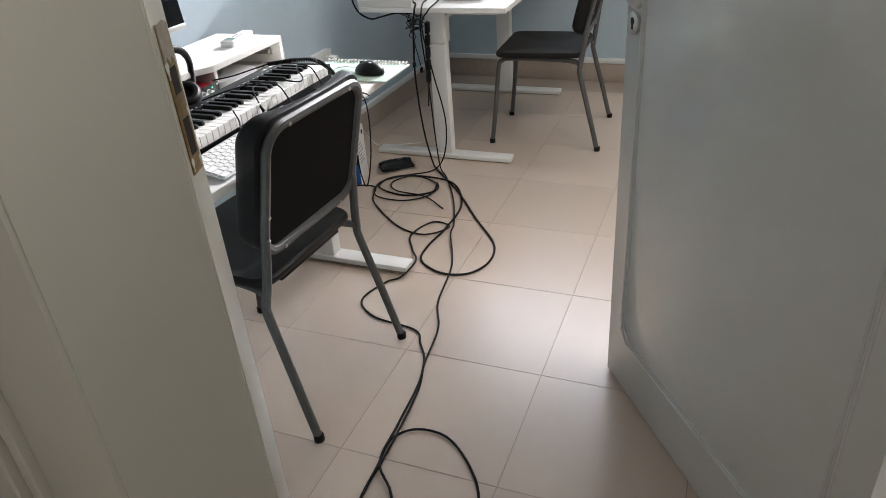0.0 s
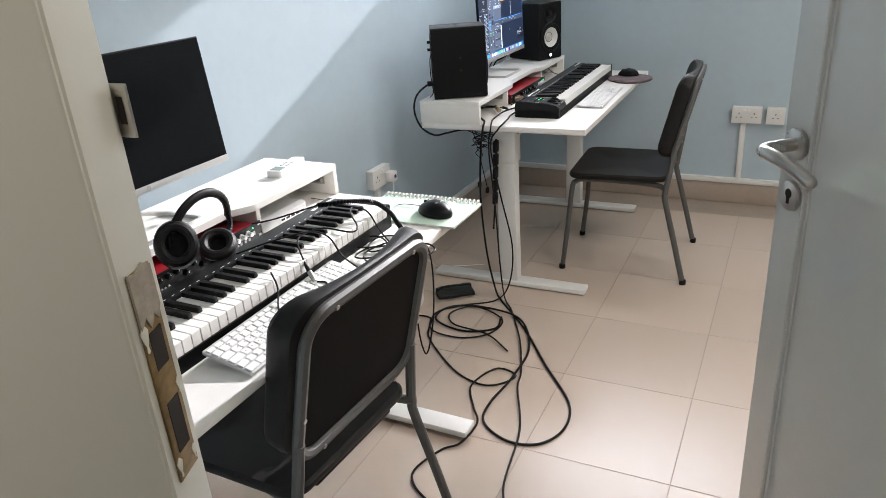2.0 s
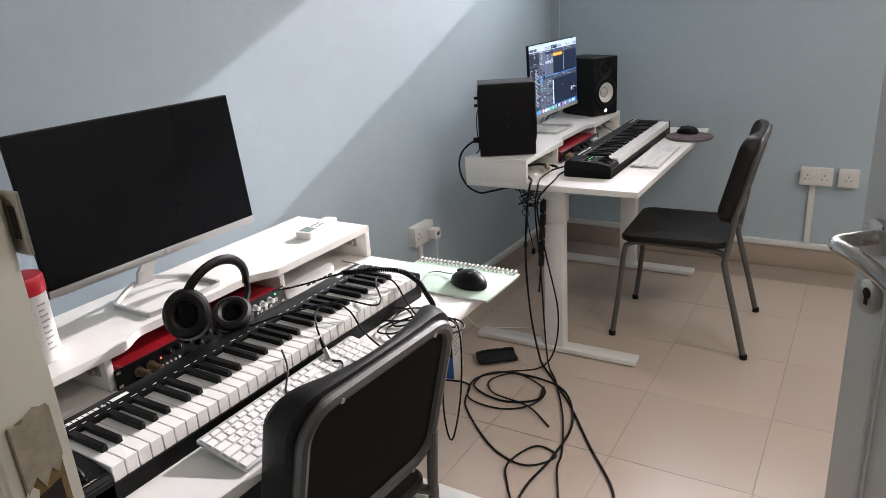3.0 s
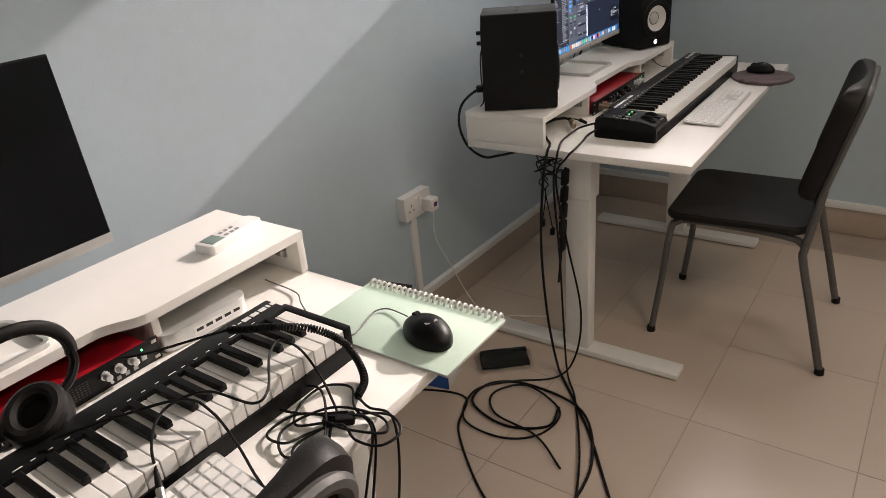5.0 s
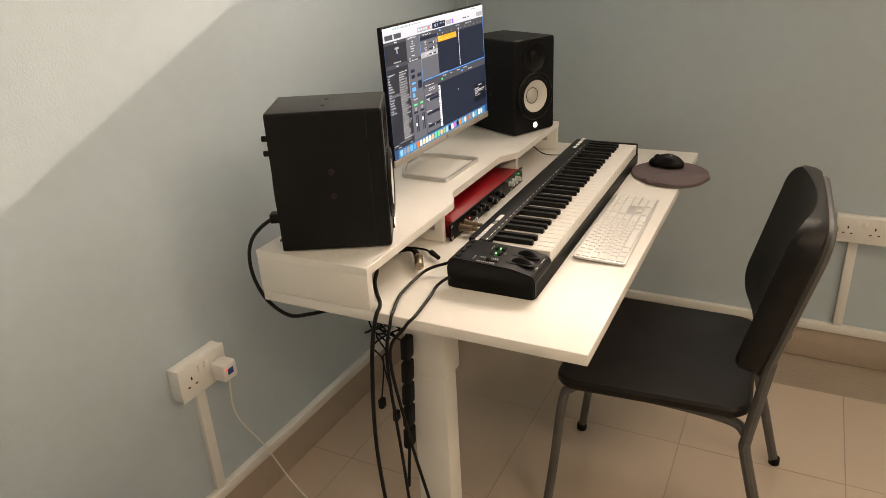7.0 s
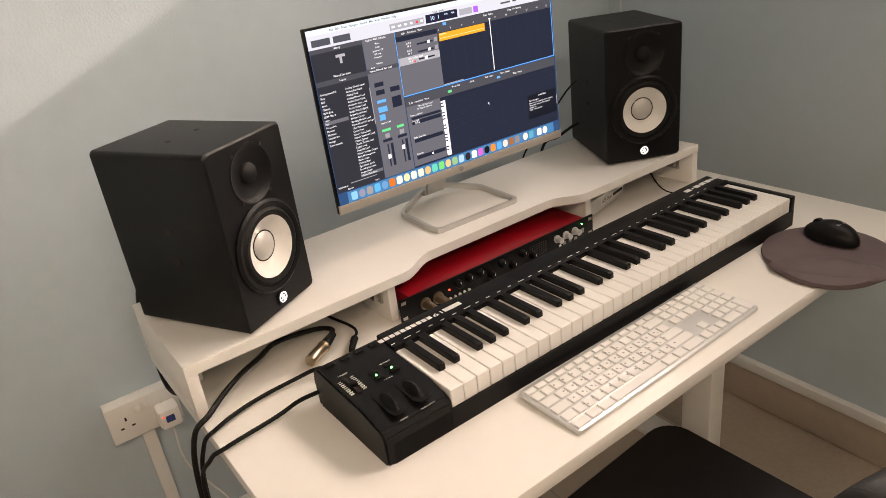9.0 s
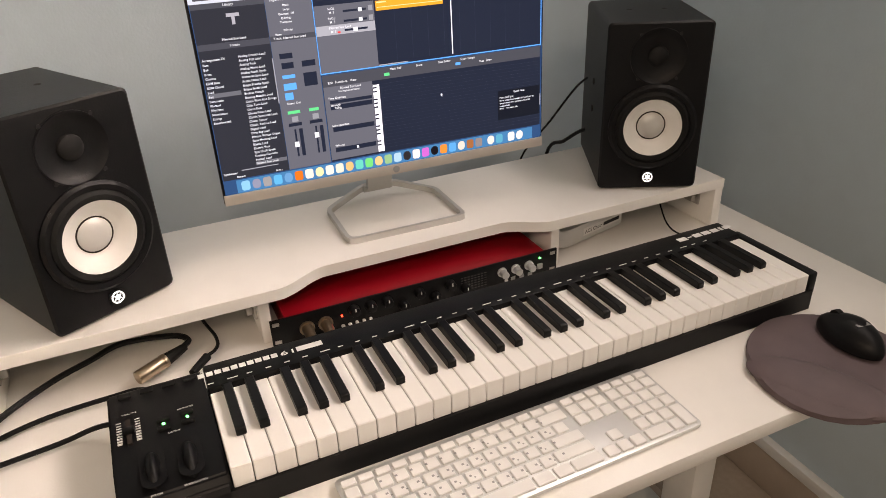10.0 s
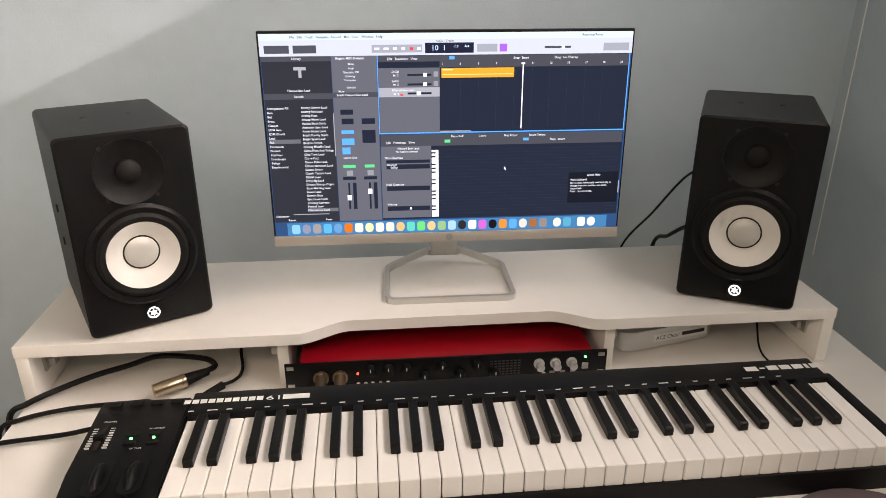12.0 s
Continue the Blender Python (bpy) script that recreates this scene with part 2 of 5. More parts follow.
# ---- room ----
XL, YF, XR, YD, HC = -1.705, 4.45, 1.75, 0.705, 2.66
WX0, WX1, WZ0, WZ1 = -1.62, 0.12, 1.815, 2.465      # clear part of the far window
solid("ground", box(B(), XL - 0.2, XR + 0.2, -2.6, YF + 0.2, -0.14, -0.0014), GROUT, "grey-brown grout bed under the beige floor tiles", "floor", kind="structure")
solid("wall_left", box(B(), XL - 0.14, XL, YD - 0.4, YF + 0.14, -0.01, HC), WALL, "pale blue-grey painted wall with stippled texture", "wall", kind="structure")
bm = B()
box(bm, XL, XR, YF, YF + 0.14, -0.01, WZ0)
box(bm, XL, XR, YF, YF + 0.14, WZ1, HC)
box(bm, XL, WX0, YF, YF + 0.14, WZ0, WZ1)
box(bm, WX1, XR, YF, YF + 0.14, WZ0, WZ1)
solid("wall_far", bm, WALL, "pale blue painted wall with a high window", "wall", kind="structure")
solid("wall_right", box(B(), XR, XR + 0.14, YD - 0.4, YF + 0.14, -0.01, HC), WALL, "pale blue-grey painted wall", "wall", kind="structure")
bm = B()
box(bm, XL, -0.58, 0.46, YD, -0.01, HC)
box(bm, 0.60, XR, 0.46, YD, -0.01, HC)
box(bm, -0.58, 0.60, 0.46, YD, 2.12, HC)
solid("wall_door", bm, WALL, "pale blue-grey wall round the doorway", "wall", kind="structure")
solid("ceiling", box(B(), XL - 0.14, XR + 0.14, -2.6, YF + 0.14, HC, HC + 0.1), CEIL, "plain white ceiling", "ceiling", kind="structure")
bm = B()
box(bm, -1.5, -1.4, -2.6, 0.44, -0.01, HC)
box(bm, 1.6, 1.7, -2.6, 0.44, -0.01, HC)
box(bm, -1.5, 1.7, -2.7, -2.6, -0.01, HC)
solid("wall_corridor", bm, CEIL, "plain off-white corridor walls", "wall", kind="structure")

# window with a cream blind cloth over its lower part
win = thing("window_1", pose((WX0 + WX1) / 2, YF, 0), "high window, its lower part behind a cream blind", "window", kind="structure")
bm = B()
w2 = (WX1 - WX0) / 2
for x0, x1, z0, z1 in ((-w2, w2, WZ0, WZ0 + 0.03), (-w2, w2, WZ1 - 0.03, WZ1), (-w2, -w2 + 0.03, WZ0 + 0.03, WZ1 - 0.03), (w2 - 0.03, w2, WZ0 + 0.03, WZ1 - 0.03)):
    box(bm, x0, x1, 0.08, 0.12, z0, z1, 0.002)
part("window_frame", bm, TRUNK, win)
pane = part("pane", box(B(), -w2 + 0.03, w2 - 0.03, 0.098, 0.102, WZ0 + 0.03, WZ1 - 0.03), GLASS, win)
pane.visible_shadow = False
bl = thing("roller_blind", pose(-0.77, YF - 0.03, 0), "cream cloth blind with a beige bottom bar on the far wall", "blind")
part("cloth", box(B(), -0.87, 0.87, 0.0, 0.004, 1.50, 1.81), BLIND, bl)
part("bottom_bar", box(B(), -0.875, 0.875, -0.006, 0.010, 1.475, 1.502, 0.003), material("beige_bar", (0.60, 0.52, 0.42), 0.5), bl)
bm = B()
cyl(bm, (-0.875, 0.012, 0.75), (0, 0, 1), 0.0014, 1.3, seg=6)
part("pull_cord", bm, TRUNK, bl)

# skirting and trunking along the left and far walls
bm = B()
box(bm, XL, XL + 0.011, YD, YF - 0.012, 0.0, 0.116, 0.002)
box(bm, XL, XR, YF - 0.011, YF, 0.0, 0.116, 0.002)
solid("baseboard", bm, SKIRT, "beige tile skirting along the blue walls", "skirting", kind="structure")
bm = B()
box(bm, XL, XL + 0.022, YD, YF - 0.024, 0.118, 0.147, 0.002)
box(bm, XL, XR, YF - 0.022, YF, 0.118, 0.147, 0.002)
solid("trim", bm, TRUNK, "white plastic cable trunking above the skirting", "trunking", kind="structure")

# ---- doorway lining with worn strike plate ----
lin = thing("door_1", pose(0, 0, 0), "cream gloss-painted door lining with worn brass strike plate", "door frame", kind="structure")
bm = B()
prism(bm, [(-0.60, 0.434), (-0.488, 0.434), (-0.486, 0.574), (-0.472, 0.602), (-0.461, 0.674), (-0.4555, 0.681), (-0.474, 0.732), (-0.480, 0.738), (-0.60, 0.738)], 0.0, 2.1)
bmesh.ops.bevel(bm, geom=bm.edges[:], offset=0.0025, segments=2, affect="EDGES")
part("jamb", bm, LINING, lin)
bm = B()
box(bm, -0.652, -0.490, 0.428, 0.458, 0.0, 2.16, 0.004)
for x0, y0 in ((-0.672, 0.414), (-0.694, 0.420), (-0.716, 0.408), (-0.742, 0.418)):
    box(bm, x0, x0 + 0.020, y0, 0.459, 0.0, 2.17, 0.007)
box(bm, -0.82, -0.745, 0.432, 0.459, 0.0, 2.18, 0.006)
part("architrave", bm, LINING, lin)
bm = B()
box(bm, 0.558, 0.60, 0.455, 0.86, 0.0, 2.1, 0.004)
part("jamb", bm, LINING, lin)
part("head", box(B(), -0.60, 0.60, 0.455, 0.704, 2.1, 2.14, 0.004), LINING, lin)
PLATE = Matrix(((-0.455, 0, 0.94, -0.4648), (1.255, 0, 0.34, 0.7085), (0, 0.912, 0, 1.125), (0, 0, 0, 1)))
strike = part("strike_plate", box(B(), -0.013, 0.0125, -0.114, 0.114, -0.001, 0.0016, 0.0006), BRASS, lin, "worn brass strike plate with paint smears", PLATE)
part("latch_hole", box(B(), -0.007, 0.008, 0.012, 0.052, 0.0012, 0.0020), HOLE, strike)
part("bolt_hole", box(B(), -0.007, 0.008, -0.084, -0.026, 0.0012, 0.0020), HOLE, strike)
bm = B()
prism(bm, [(-0.013, 0.06), (-0.006, 0.068), (-0.002, 0.055), (0.004, 0.066), (0.008, 0.058), (0.013, 0.07), (0.0125, 0.112), (0.004, 0.118), (-0.006, 0.113), (-0.0135, 0.116)], 0.0005, 0.0026)
part("paint_smear", bm, WOODRAW, strike, "chipped cream paint over bare wood")
bm = B()
for x0, z0, r in ((-0.010, -0.098, 0.004), (0.010, -0.1, 0.003), (-0.011, 0.05, 0.005), (0.011, -0.02, 0.003)):
    prism(bm, [(x0 + r * math.cos(a) * (0.6 + 0.4 * math.sin(3 * a)), z0 + 3 * r * math.sin(a)) for a in [2 * math.pi * i / 12 for i in range(12)]], 0.0014, 0.0022)
part("paint_drip", bm, LINING, strike)
keeper = part("keeper", box(B(), -0.500, -0.464, 0.7384, 0.7410, 1.331, 1.374, 0.0008), CHROME, lin, "small steel keeper plate on the frame edge")
part("keeper_slot", box(B(), -0.4765, -0.4700, 0.7378, 0.7383, 1.342, 1.364), HOLE, keeper)

# ---- open door leaf ----
HINGE, FREE = Vector((0.518, 0.922, 0)), Vector((-0.018, 1.668, 0))
turn = math.degrees(math.atan2(FREE.y - HINGE.y, FREE.x - HINGE.x))
LW = (FREE - HINGE).length
leaf = thing("door_leaf", pose(HINGE.x, HINGE.y, 0, 0, 0, turn), "open cream gloss-painted panel door with satin lever handle", "door")
# local: x from hinge to free edge, +y towards the corridor side face
bm = B()
box(bm, 0, LW, -0.04, 0.0, 0.008, 2.05, 0.002)
part("slab", bm, DOORP, leaf)
for z0, z1 in ((0.172, 1.90),):
    bm = B()
    out = rounded(LW - 0.15, z1 - z0, 0.03, 1)
    c = Vector((LW / 2, 0.0, (z0 + z1) / 2))
    for inset, r in ((0, 0.0042), (0.012, 0.003)):
        line = [c + Vector((x * (1 - 2 * inset / (LW - 0.15)), 0.001, y * (1 - 2 * inset / (z1 - z0)))) for x, y in out]
        tube(bm, line, r, 8, True, 0.7)
    part("panel_moulding", bm, DOORP, leaf)
hx = LW - 0.042
handle = part("lever_handle", B(), CHROME, leaf, "satin nickel lever handle")
bm = B()
cyl(bm, (0, 0, 0), (0, 1, 0), 0.027, 0.010, seg=32, bevel=0.002)
cyl(bm, (0, 0.01, 0), (0, 1, 0), 0.011, 0.03)
tube(bm, smooth_line([(0, 0.036, 0), (-0.003, 0.060, 0), (-0.018, 0.075, 0.001), (-0.048, 0.078, 0.002), (-0.083, 0.075, -0.003), (-0.110, 0.070, -0.012), (-0.128, 0.066, -0.02)], 6), 0.0105, 12)
ball(bm, (-0.128, 0.066, -0.02), 0.0105, 0.0105, 0.0105, 12, 8)
handle.data = mesh_of("lever_handle", bm, CHROME)
handle.matrix_basis = pose(hx, 0.0, 1.114)
bm = B()
cyl(bm, (hx, 0.0, 1.024), (0, 1, 0), 0.026, 0.008, seg=32, bevel=0.002)
esc = part("keyhole_rose", bm, CHROME, leaf, "satin nickel keyhole rose")
bm = B()
cyl(bm, (hx, 0.0075, 1.029), (0, 1, 0), 0.0085, 0.001, seg=20)
box(bm, hx - 0.004, hx + 0.004, 0.0075, 0.0085, 1.011, 1.027)
part("cylinder_slot", bm, HOLE, esc)

# ---- sit-stand desks with a monitor shelf ----
def desk(m, label, length=1.288):
    d = thing("desk", m, label, "desk", "studio desks")
    part("tabletop", box(B(), -0.712, 0, 0, length, 0.734, 0.758, 0.0025), LAMI, d)
    bm = B()
    curve = []
    for i in range(13):
        s = i / 12
        curve.append((-0.440 - 0.034 * (3 * s * s - 2 * s ** 3), 0.388 + 0.080 * s))
    for i in range(13):
        s = i / 12
        curve.append((-0.474 + 0.034 * (3 * s * s - 2 * s ** 3), 0.764 + 0.080 * s))
    prism(bm, [(-0.713, 0.0), (-0.440, 0.0)] + curve + [(-0.440, 1.212), (-0.713, 1.212)], 0.834, 0.852, bevel=0.0015)
    shelf = part("shelf_top", bm, LAMI, d)
    for y0 in (0.0, 1.194):
        part("shelf_side", box(B(), -0.713, -0.441, y0, y0 + 0.018, 0.7584, 0.8338, 0.001), LAMI, d)
    for y0 in (0.358, 0.852):
        part("shelf_divider", box(B(), -0.713, -0.455, y0, y0 + 0.016, 0.7584, 0.8338, 0.001), LAMI, d)
    part("shelf_back", box(B(), -0.713, -0.703, 0.018, 1.194, 0.7584, 0.8338), LAMI, d)
    for y0, s in ((0.018, 1), (1.194, -1), (0.358, -1), (0.868, 1)):
        bm = B()
        ya, yb = sorted((y0, y0 + s * 0.004))
        box(bm, -0.56, -0.475, ya, yb, 0.790, 0.814, 0.001)
        ya, yb = sorted((y0 + s * 0.004, y0 + s * 0.014))
        box(bm, -0.50, -0.482, ya, yb, 0.795, 0.808, 0.002)
        cyl(bm, (-0.53, y0 + s * 0.004, 0.802), (0, s, 0), 0.005, 0.003, seg=10)
        part("drawer_bracket", bm, ZINC, d)
    for y0 in (0.065, 1.125):
        bm = B()
        box(bm, -0.735, -0.012, y0, y0 + 0.072, 0.004, 0.026, 0.004)
        part("foot", bm, STEELW, d)
        bm = B()
        for fx in (-0.70, -0.045):
            cyl(bm, (fx, y0 + 0.036, 0), (0, 0, 1), 0.017, 0.005, seg=16)
        pieces("foot_glide", bm, RUBBER, d)
        part("column", box(B(), -0.405, -0.322, y0 + 0.008, y0 + 0.064, 0.026, 0.58, 0.004), STEELW, d)
        part("upper_column", box(B(), -0.412, -0.315, y0 + 0.002, y0 + 0.070, 0.58, 0.733, 0.004), STEELW, d)
        part("top_bracket", box(B(), -0.64, -0.06, y0 + 0.012, y0 + 0.058, 0.712, 0.7335, 0.003), STEELW, d)
        bm = B()
        cyl(bm, (-0.30, y0 + 0.001, 0.716), (0, -1, 0), 0.006, 0.003, seg=12)
        part("bolt", bm, ZINC, d)
    part("crossbar", box(B(), -0.40, -0.33, 0.14, 1.12, 0.677, 0.712, 0.003), STEELW, d)
    return d


M2 = pose(-0.744, 2.995, 0, 0, 0, 1.2)
M1 = pose(-0.806, 0.850, 0.010, 0, 0, 0.3)
desk(M2, "white laminate sit-stand desk with monitor shelf, in shade")
desk(M1, "white laminate sit-stand desk with monitor shelf, in sunlight", 1.211)


# ---- 61-key controller keyboards: x along the keys, y to the back ----
PITCH, KEY0, NW = 0.0235, 0.112, 36


def midi_keyboard(m, label, leds):
    kb = thing("midi_keyboard", m, label, "keyboard", "controller keyboards")
    L = KEY0 + NW * PITCH + 0.016
    bm = B()
    prism(bm, [(0.0, 0.006), (0.012, 0.0), (L - 0.006, 0.0), (L, 0.01), (L, 0.15), (L - 0.03, 0.192), (0.012, 0.192), (0.0, 0.182)], -0.006, 0.028)
    box(bm, KEY0, L - 0.014, 0.141, 0.192, 0.028, 0.066, 0.003)
    part("case", bm, BLACKP, kb)
    bm = B()
    side = [(0.0, -0.006), (0.0, 0.040), (0.008, 0.050), (0.05, 0.060), (0.178, 0.0665), (0.189, 0.060), (0.192, 0.04), (0.192, -0.006)]
    prism(bm, side, 0.0, KEY0 - 0.0015, Matrix(((0, 0, 1, 0), (1, 0, 0, 0), (0, 1, 0, 0), (0, 0, 0, 1))))
    bmesh.ops.bevel(bm, geom=bm.edges[:], offset=0.0025, segments=2, affect="EDGES")
    panel = part("control_panel", bm, BLACKP, kb)
    bm = B()
    box(bm, L - 0.0155, L, 0.002, 0.16, 0.02, 0.060, 0.003)
    part("end_cheek", bm, BLACKP, kb)
    for wx in (0.030, 0.068):
        bm = B()
        ball(bm, (wx + 0.009, 0.042, 0.043), 0.0100, 0.0290, 0.0290, 24, 24)
        part("wheel", bm, BLACKP, kb, "black rubber pitch wheel")
        bm = B()
        prism(bm, [(wx + 0.009 + a, 0.044 + b) for a, b in rounded(0.026, 0.064, 0.012, 6)], 0.0585, 0.0592, Matrix(((1, 0, 0, 0), (0, 1, 0, 0), (0, 0.05, 1, -0.0005), (0, 0, 0, 1))))
        part("wheel_well", bm, BLACKP, kb)
    bm = B()
    for i in range(9):
        box(bm, 0.0075, 0.0130, 0.090 + i * 0.0045, 0.0908 + i * 0.0045, 0.0610, 0.0646)
        box(bm, 0.0275, 0.0330, 0.090 + i * 0.0045, 0.0908 + i * 0.0045, 0.0610, 0.0646)
    tagged(part("panel_print", bm, INK, panel), kind="stuff")
    part("fader_slot", box(B(), 0.0178, 0.0228, 0.086, 0.130, 0.0610, 0.0646), HOLE, panel)
    part("fader_cap", box(B(), 0.0138, 0.0268, 0.102, 0.110, 0.062, 0.071, 0.002), BLACKP, kb)
    bm = B()
    for bx, by in ((0.050, 0.108), (0.076, 0.108), (0.050, 0.092), (0.076, 0.092)):
        box(bm, bx, bx + 0.014, by, by + 0.007, 0.062, 0.0662, 0.001)
    for i in range(4):
        box(bm, 0.012 + i * 0.025, 0.027 + i * 0.025, 0.168, 0.176, 0.064, 0.0685, 0.001)
    pieces("button", bm, RUBBER, kb)
    bm = B()
    for bx in (0.057, 0.083):
        cyl(bm, (bx, 0.1035, 0.0632), (0, 0, 1), 0.0018, 0.0018, seg=12)
    pieces("led", bm, leds, kb)
    whites, blacks = [], []
    w = mesh_of("white_key", merged(box(B(), 0.0005, PITCH - 0.0005, 0.004, 0.140, 0.026, 0.0585, 0.0012, 1)), KEYW)
    b = B()
    prism(b, [(0.0, 0.0), (0.0, 0.0105), (0.004, 0.0125), (0.088, 0.0125), (0.090, 0.0)], 0.0, 0.0115, Matrix(((0, 0, 1, 0), (1, 0, 0, 0), (0, 1, 0, 0), (0, 0, 0, 1))))
    bmesh.ops.bevel(b, geom=b.edges[:], offset=0.001, segments=1, affect="EDGES")
    bk = mesh_of("black_key", b, KEYB)
    for i in range(NW):
        k = new("white_key", w)
        k.parent, k.location = kb, (KEY0 + i * PITCH, 0, 0)
        if i % 7 in (0, 1, 3, 4, 5) and i < NW - 1:
            shift = {0: -0.0015, 1: 0.0015, 3: -0.002, 4: 0, 5: 0.002}[i % 7]
            k = new("black_key", bk)
            k.parent, k.location = kb, (KEY0 + (i + 1) * PITCH - 0.00575 + shift, 0.049, 0.0580)
    top = 0.0662
    word = B()
    for i in range(10):
        x0 = 0.104 + i * 0.0101
        box(word, x0, x0 + 0.0080, 0.1655, 0.1740, top, top + 0.0004)
    num = lettering("61", 0.0125, Matrix.Translation((0.207, 0.165, top)), 0.0002, 0.017)
    brand = B()
    for i, wd in enumerate((0.019, 0.009, 0.0165, 0.0165, 0.0155, 0.0065, 0.0165)):
        x0 = (0.8555, 0.8765, 0.8875, 0.906, 0.9245, 0.942, 0.9505)[i]
        h = 0.0105 if i != 1 else 0.003
        z0 = 0.165 if i != 1 else 0.169
        box(brand, x0, x0 + wd - 0.0014, z0, z0 + h, top, top + 0.0004)
    bits = B()
    box(bits, 0.228, 0.262, 0.1645, 0.1745, top, top + 0.0004)
    for i in range(34):
        x0 = 0.113 + i * 0.0235
        box(bits, x0, x0 + (0.013 if i % 5 == 1 else 0.007), 0.1485, 0.1502, top, top + 0.0004)
    tiny = []
    for text, x0, y0, wd in (("VOLUME", 0.0145, 0.1370, 0.016), ("ADVANCED", 0.0735, 0.1195, 0.018), ("PITCH", 0.0330, 0.0075, 0.011), ("MODULATION", 0.0660, 0.0075, 0.023), ("OCTAVE", 0.0600, 0.0850, 0.013)):
        slope = 0.0600 + (y0 - 0.05) * 0.0507 if y0 > 0.05 else 0.050 + (y0 - 0.008) * 0.238
        tiny.append(lettering(text, 0.0034, Matrix.Translation((x0, y0, slope + 0.0010)) @ Matrix.Rotation(math.atan(0.05 if y0 > 0.05 else 0.238), 4, "X"), 0.0001, wd))
    tagged(part("control_words", merged(*tiny), INK, panel, "small white words"), kind="stuff")
    part("panel_print", merged(word, num, bits, brand), INK, kb, "white printed lettering")
    return kb


GREEN, REDL, WHITEL = glowing("green_led", (0.05, 1.0, 0.25), 3.0), glowing("red_led", (1.0, 0.06, 0.03), 3.0), glowing("white_led", (0.85, 0.95, 1.0), 1.8)
midi_keyboard(pose(-0.899, 3.146, 0.7640, 0, 0, 91.5) @ Matrix.Diagonal((1, 1, 0.93, 1)), "black 61-key controller keyboard with white keys and green lights", GREEN)
midi_keyboard(pose(-0.946, 0.892, 0.7740, 0, 0, 90.0) @ Matrix.Diagonal((1, 1, 0.93, 1)), "black 61-key controller keyboard under headphones and thin cables", REDL)


SCREWG = material("dim_grey_print", (0.05, 0.05, 0.05), 0.5)


# ---- rack interface: x along the front, y to the back ----
def rack_unit(m, label):
    r = thing("rack_interface", m, label, "audio interface", "audio interfaces")
    part("chassis", box(B(), 0.022, 0.460, 0.004, 0.235, 0.0, 0.0435, 0.001), RED, r, "red sheet-metal chassis")
    fp = part("front_panel", box(B(), 0.0, 0.4826, 0.0, 0.004, 0.0, 0.044, 0.0008), BLACKP, r)
    bm = B()
    for x in (0.008, 0.474):
        for z in (0.007, 0.037):
            box(bm, x - 0.005, x + 0.005, -0.0006, 0.0005, z - 0.003, z + 0.003, 0.0004)
    pieces("ear_slot", bm, ZINC, fp)
    for i, x in enumerate((0.052, 0.080)):
        bm = B()
        cyl(bm, (x, 0, 0.019), (0, -1, 0), 0.0115, 0.003, seg=24)
        cyl(bm, (x, -0.003, 0.019), (0, -1, 0), 0.0085, 0.030, 0.0075, seg=20)
        cyl(bm, (x, -0.033, 0.019), (0, -1, 0), 0.005, 0.014, seg=14)
        part("plug", bm, material("bronze_plug", (0.30, 0.23, 0.16), 0.35, 0.9) if i == 0 else bpy.data.materials["bronze_plug"], r, "bronze cable plug")
    for i in range(8):
        x, z = 0.125 + i * 0.0265, 0.030 if i in (0, 1, 2, 4, 6) else 0.015
        bm = B()
        cyl(bm, (x, 0, z), (0, -1, 0), 0.0085, 0.013, 0.0075, seg=20, bevel=0.001)
        k = part("knob", bm, BLACKP, r)
        part("knob_mark", box(B(), x - 0.0006, x + 0.0006, -0.0136, -0.0128, z + 0.002, z + 0.007), INK, k)
    for i, x in enumerate((0.378, 0.403, 0.428)):
        bm = B()
        cyl(bm, (x, 0, 0.026), (0, -1, 0), 0.0082, 0.003, seg=24)
        cyl(bm, (x, -0.003, 0.026), (0, -1, 0), 0.0062, 0.013, seg=24, bevel=0.001)
        part("knob", bm, ALU, r, "silver knob")
    bm = B()
    for i in range(5):
        cyl(bm, (0.106 + i * 0.011, 0, 0.006), (0, -1, 0), 0.0028, 0.003, seg=10)
    cyl(bm, (0.386, 0, 0.008), (0, -1, 0), 0.003, 0.002, seg=10)
    pieces("button", bm, INK, r)
    bm = B()
    for i in range(8):
        for j in range(6):
            box(bm, 0.304 + i * 0.006, 0.3075 + i * 0.006, -0.0008, 0.0, 0.010 + j * 0.0045, 0.0115 + j * 0.0045)
    tagged(part("meter_dots", bm, SCREWG, r), kind="stuff")
    bm = B()
    for i in range(3):
        box(bm, 0.395 + 0.016 * i, 0.403 + 0.016 * i, -0.0008, 0, 0.005, 0.012)
    box(bm, 0.444, 0.454, -0.003, 0, 0.014, 0.024, 0.001)
    pieces("switch", bm, LEGEND, r)
    bm = B()
    cyl(bm, (0.449, 0, 0.034), (0, -1, 0), 0.0018, 0.002, seg=10)
    part("power_led", bm, GREEN, r)
    bm = B()
    cyl(bm, (0.106, 0, 0.024), (0, -1, 0), 0.0018, 0.002, seg=10)
    part("clip_led", bm, REDL, r)
    return r


rack_unit(pose(-1.190, 3.354, 0.7584, 0, 0, 90.8), "black-fronted red rack audio interface under the desk shelf")
rack_unit(pose(-1.252, 1.215, 0.7685, 0, 0, 90.2), "black-fronted red rack audio interface behind the keyboard")


# ---- powered loudspeakers: front faces +x, base centre of the front edge at the origin ----
SCREWK = material("black_screw", (0.035, 0.035, 0.036), 0.3, 0.6)
CAPSILVER = material("silver_dust_cap", (0.56, 0.55, 0.52), 0.4, 0.2, vary=0.03)


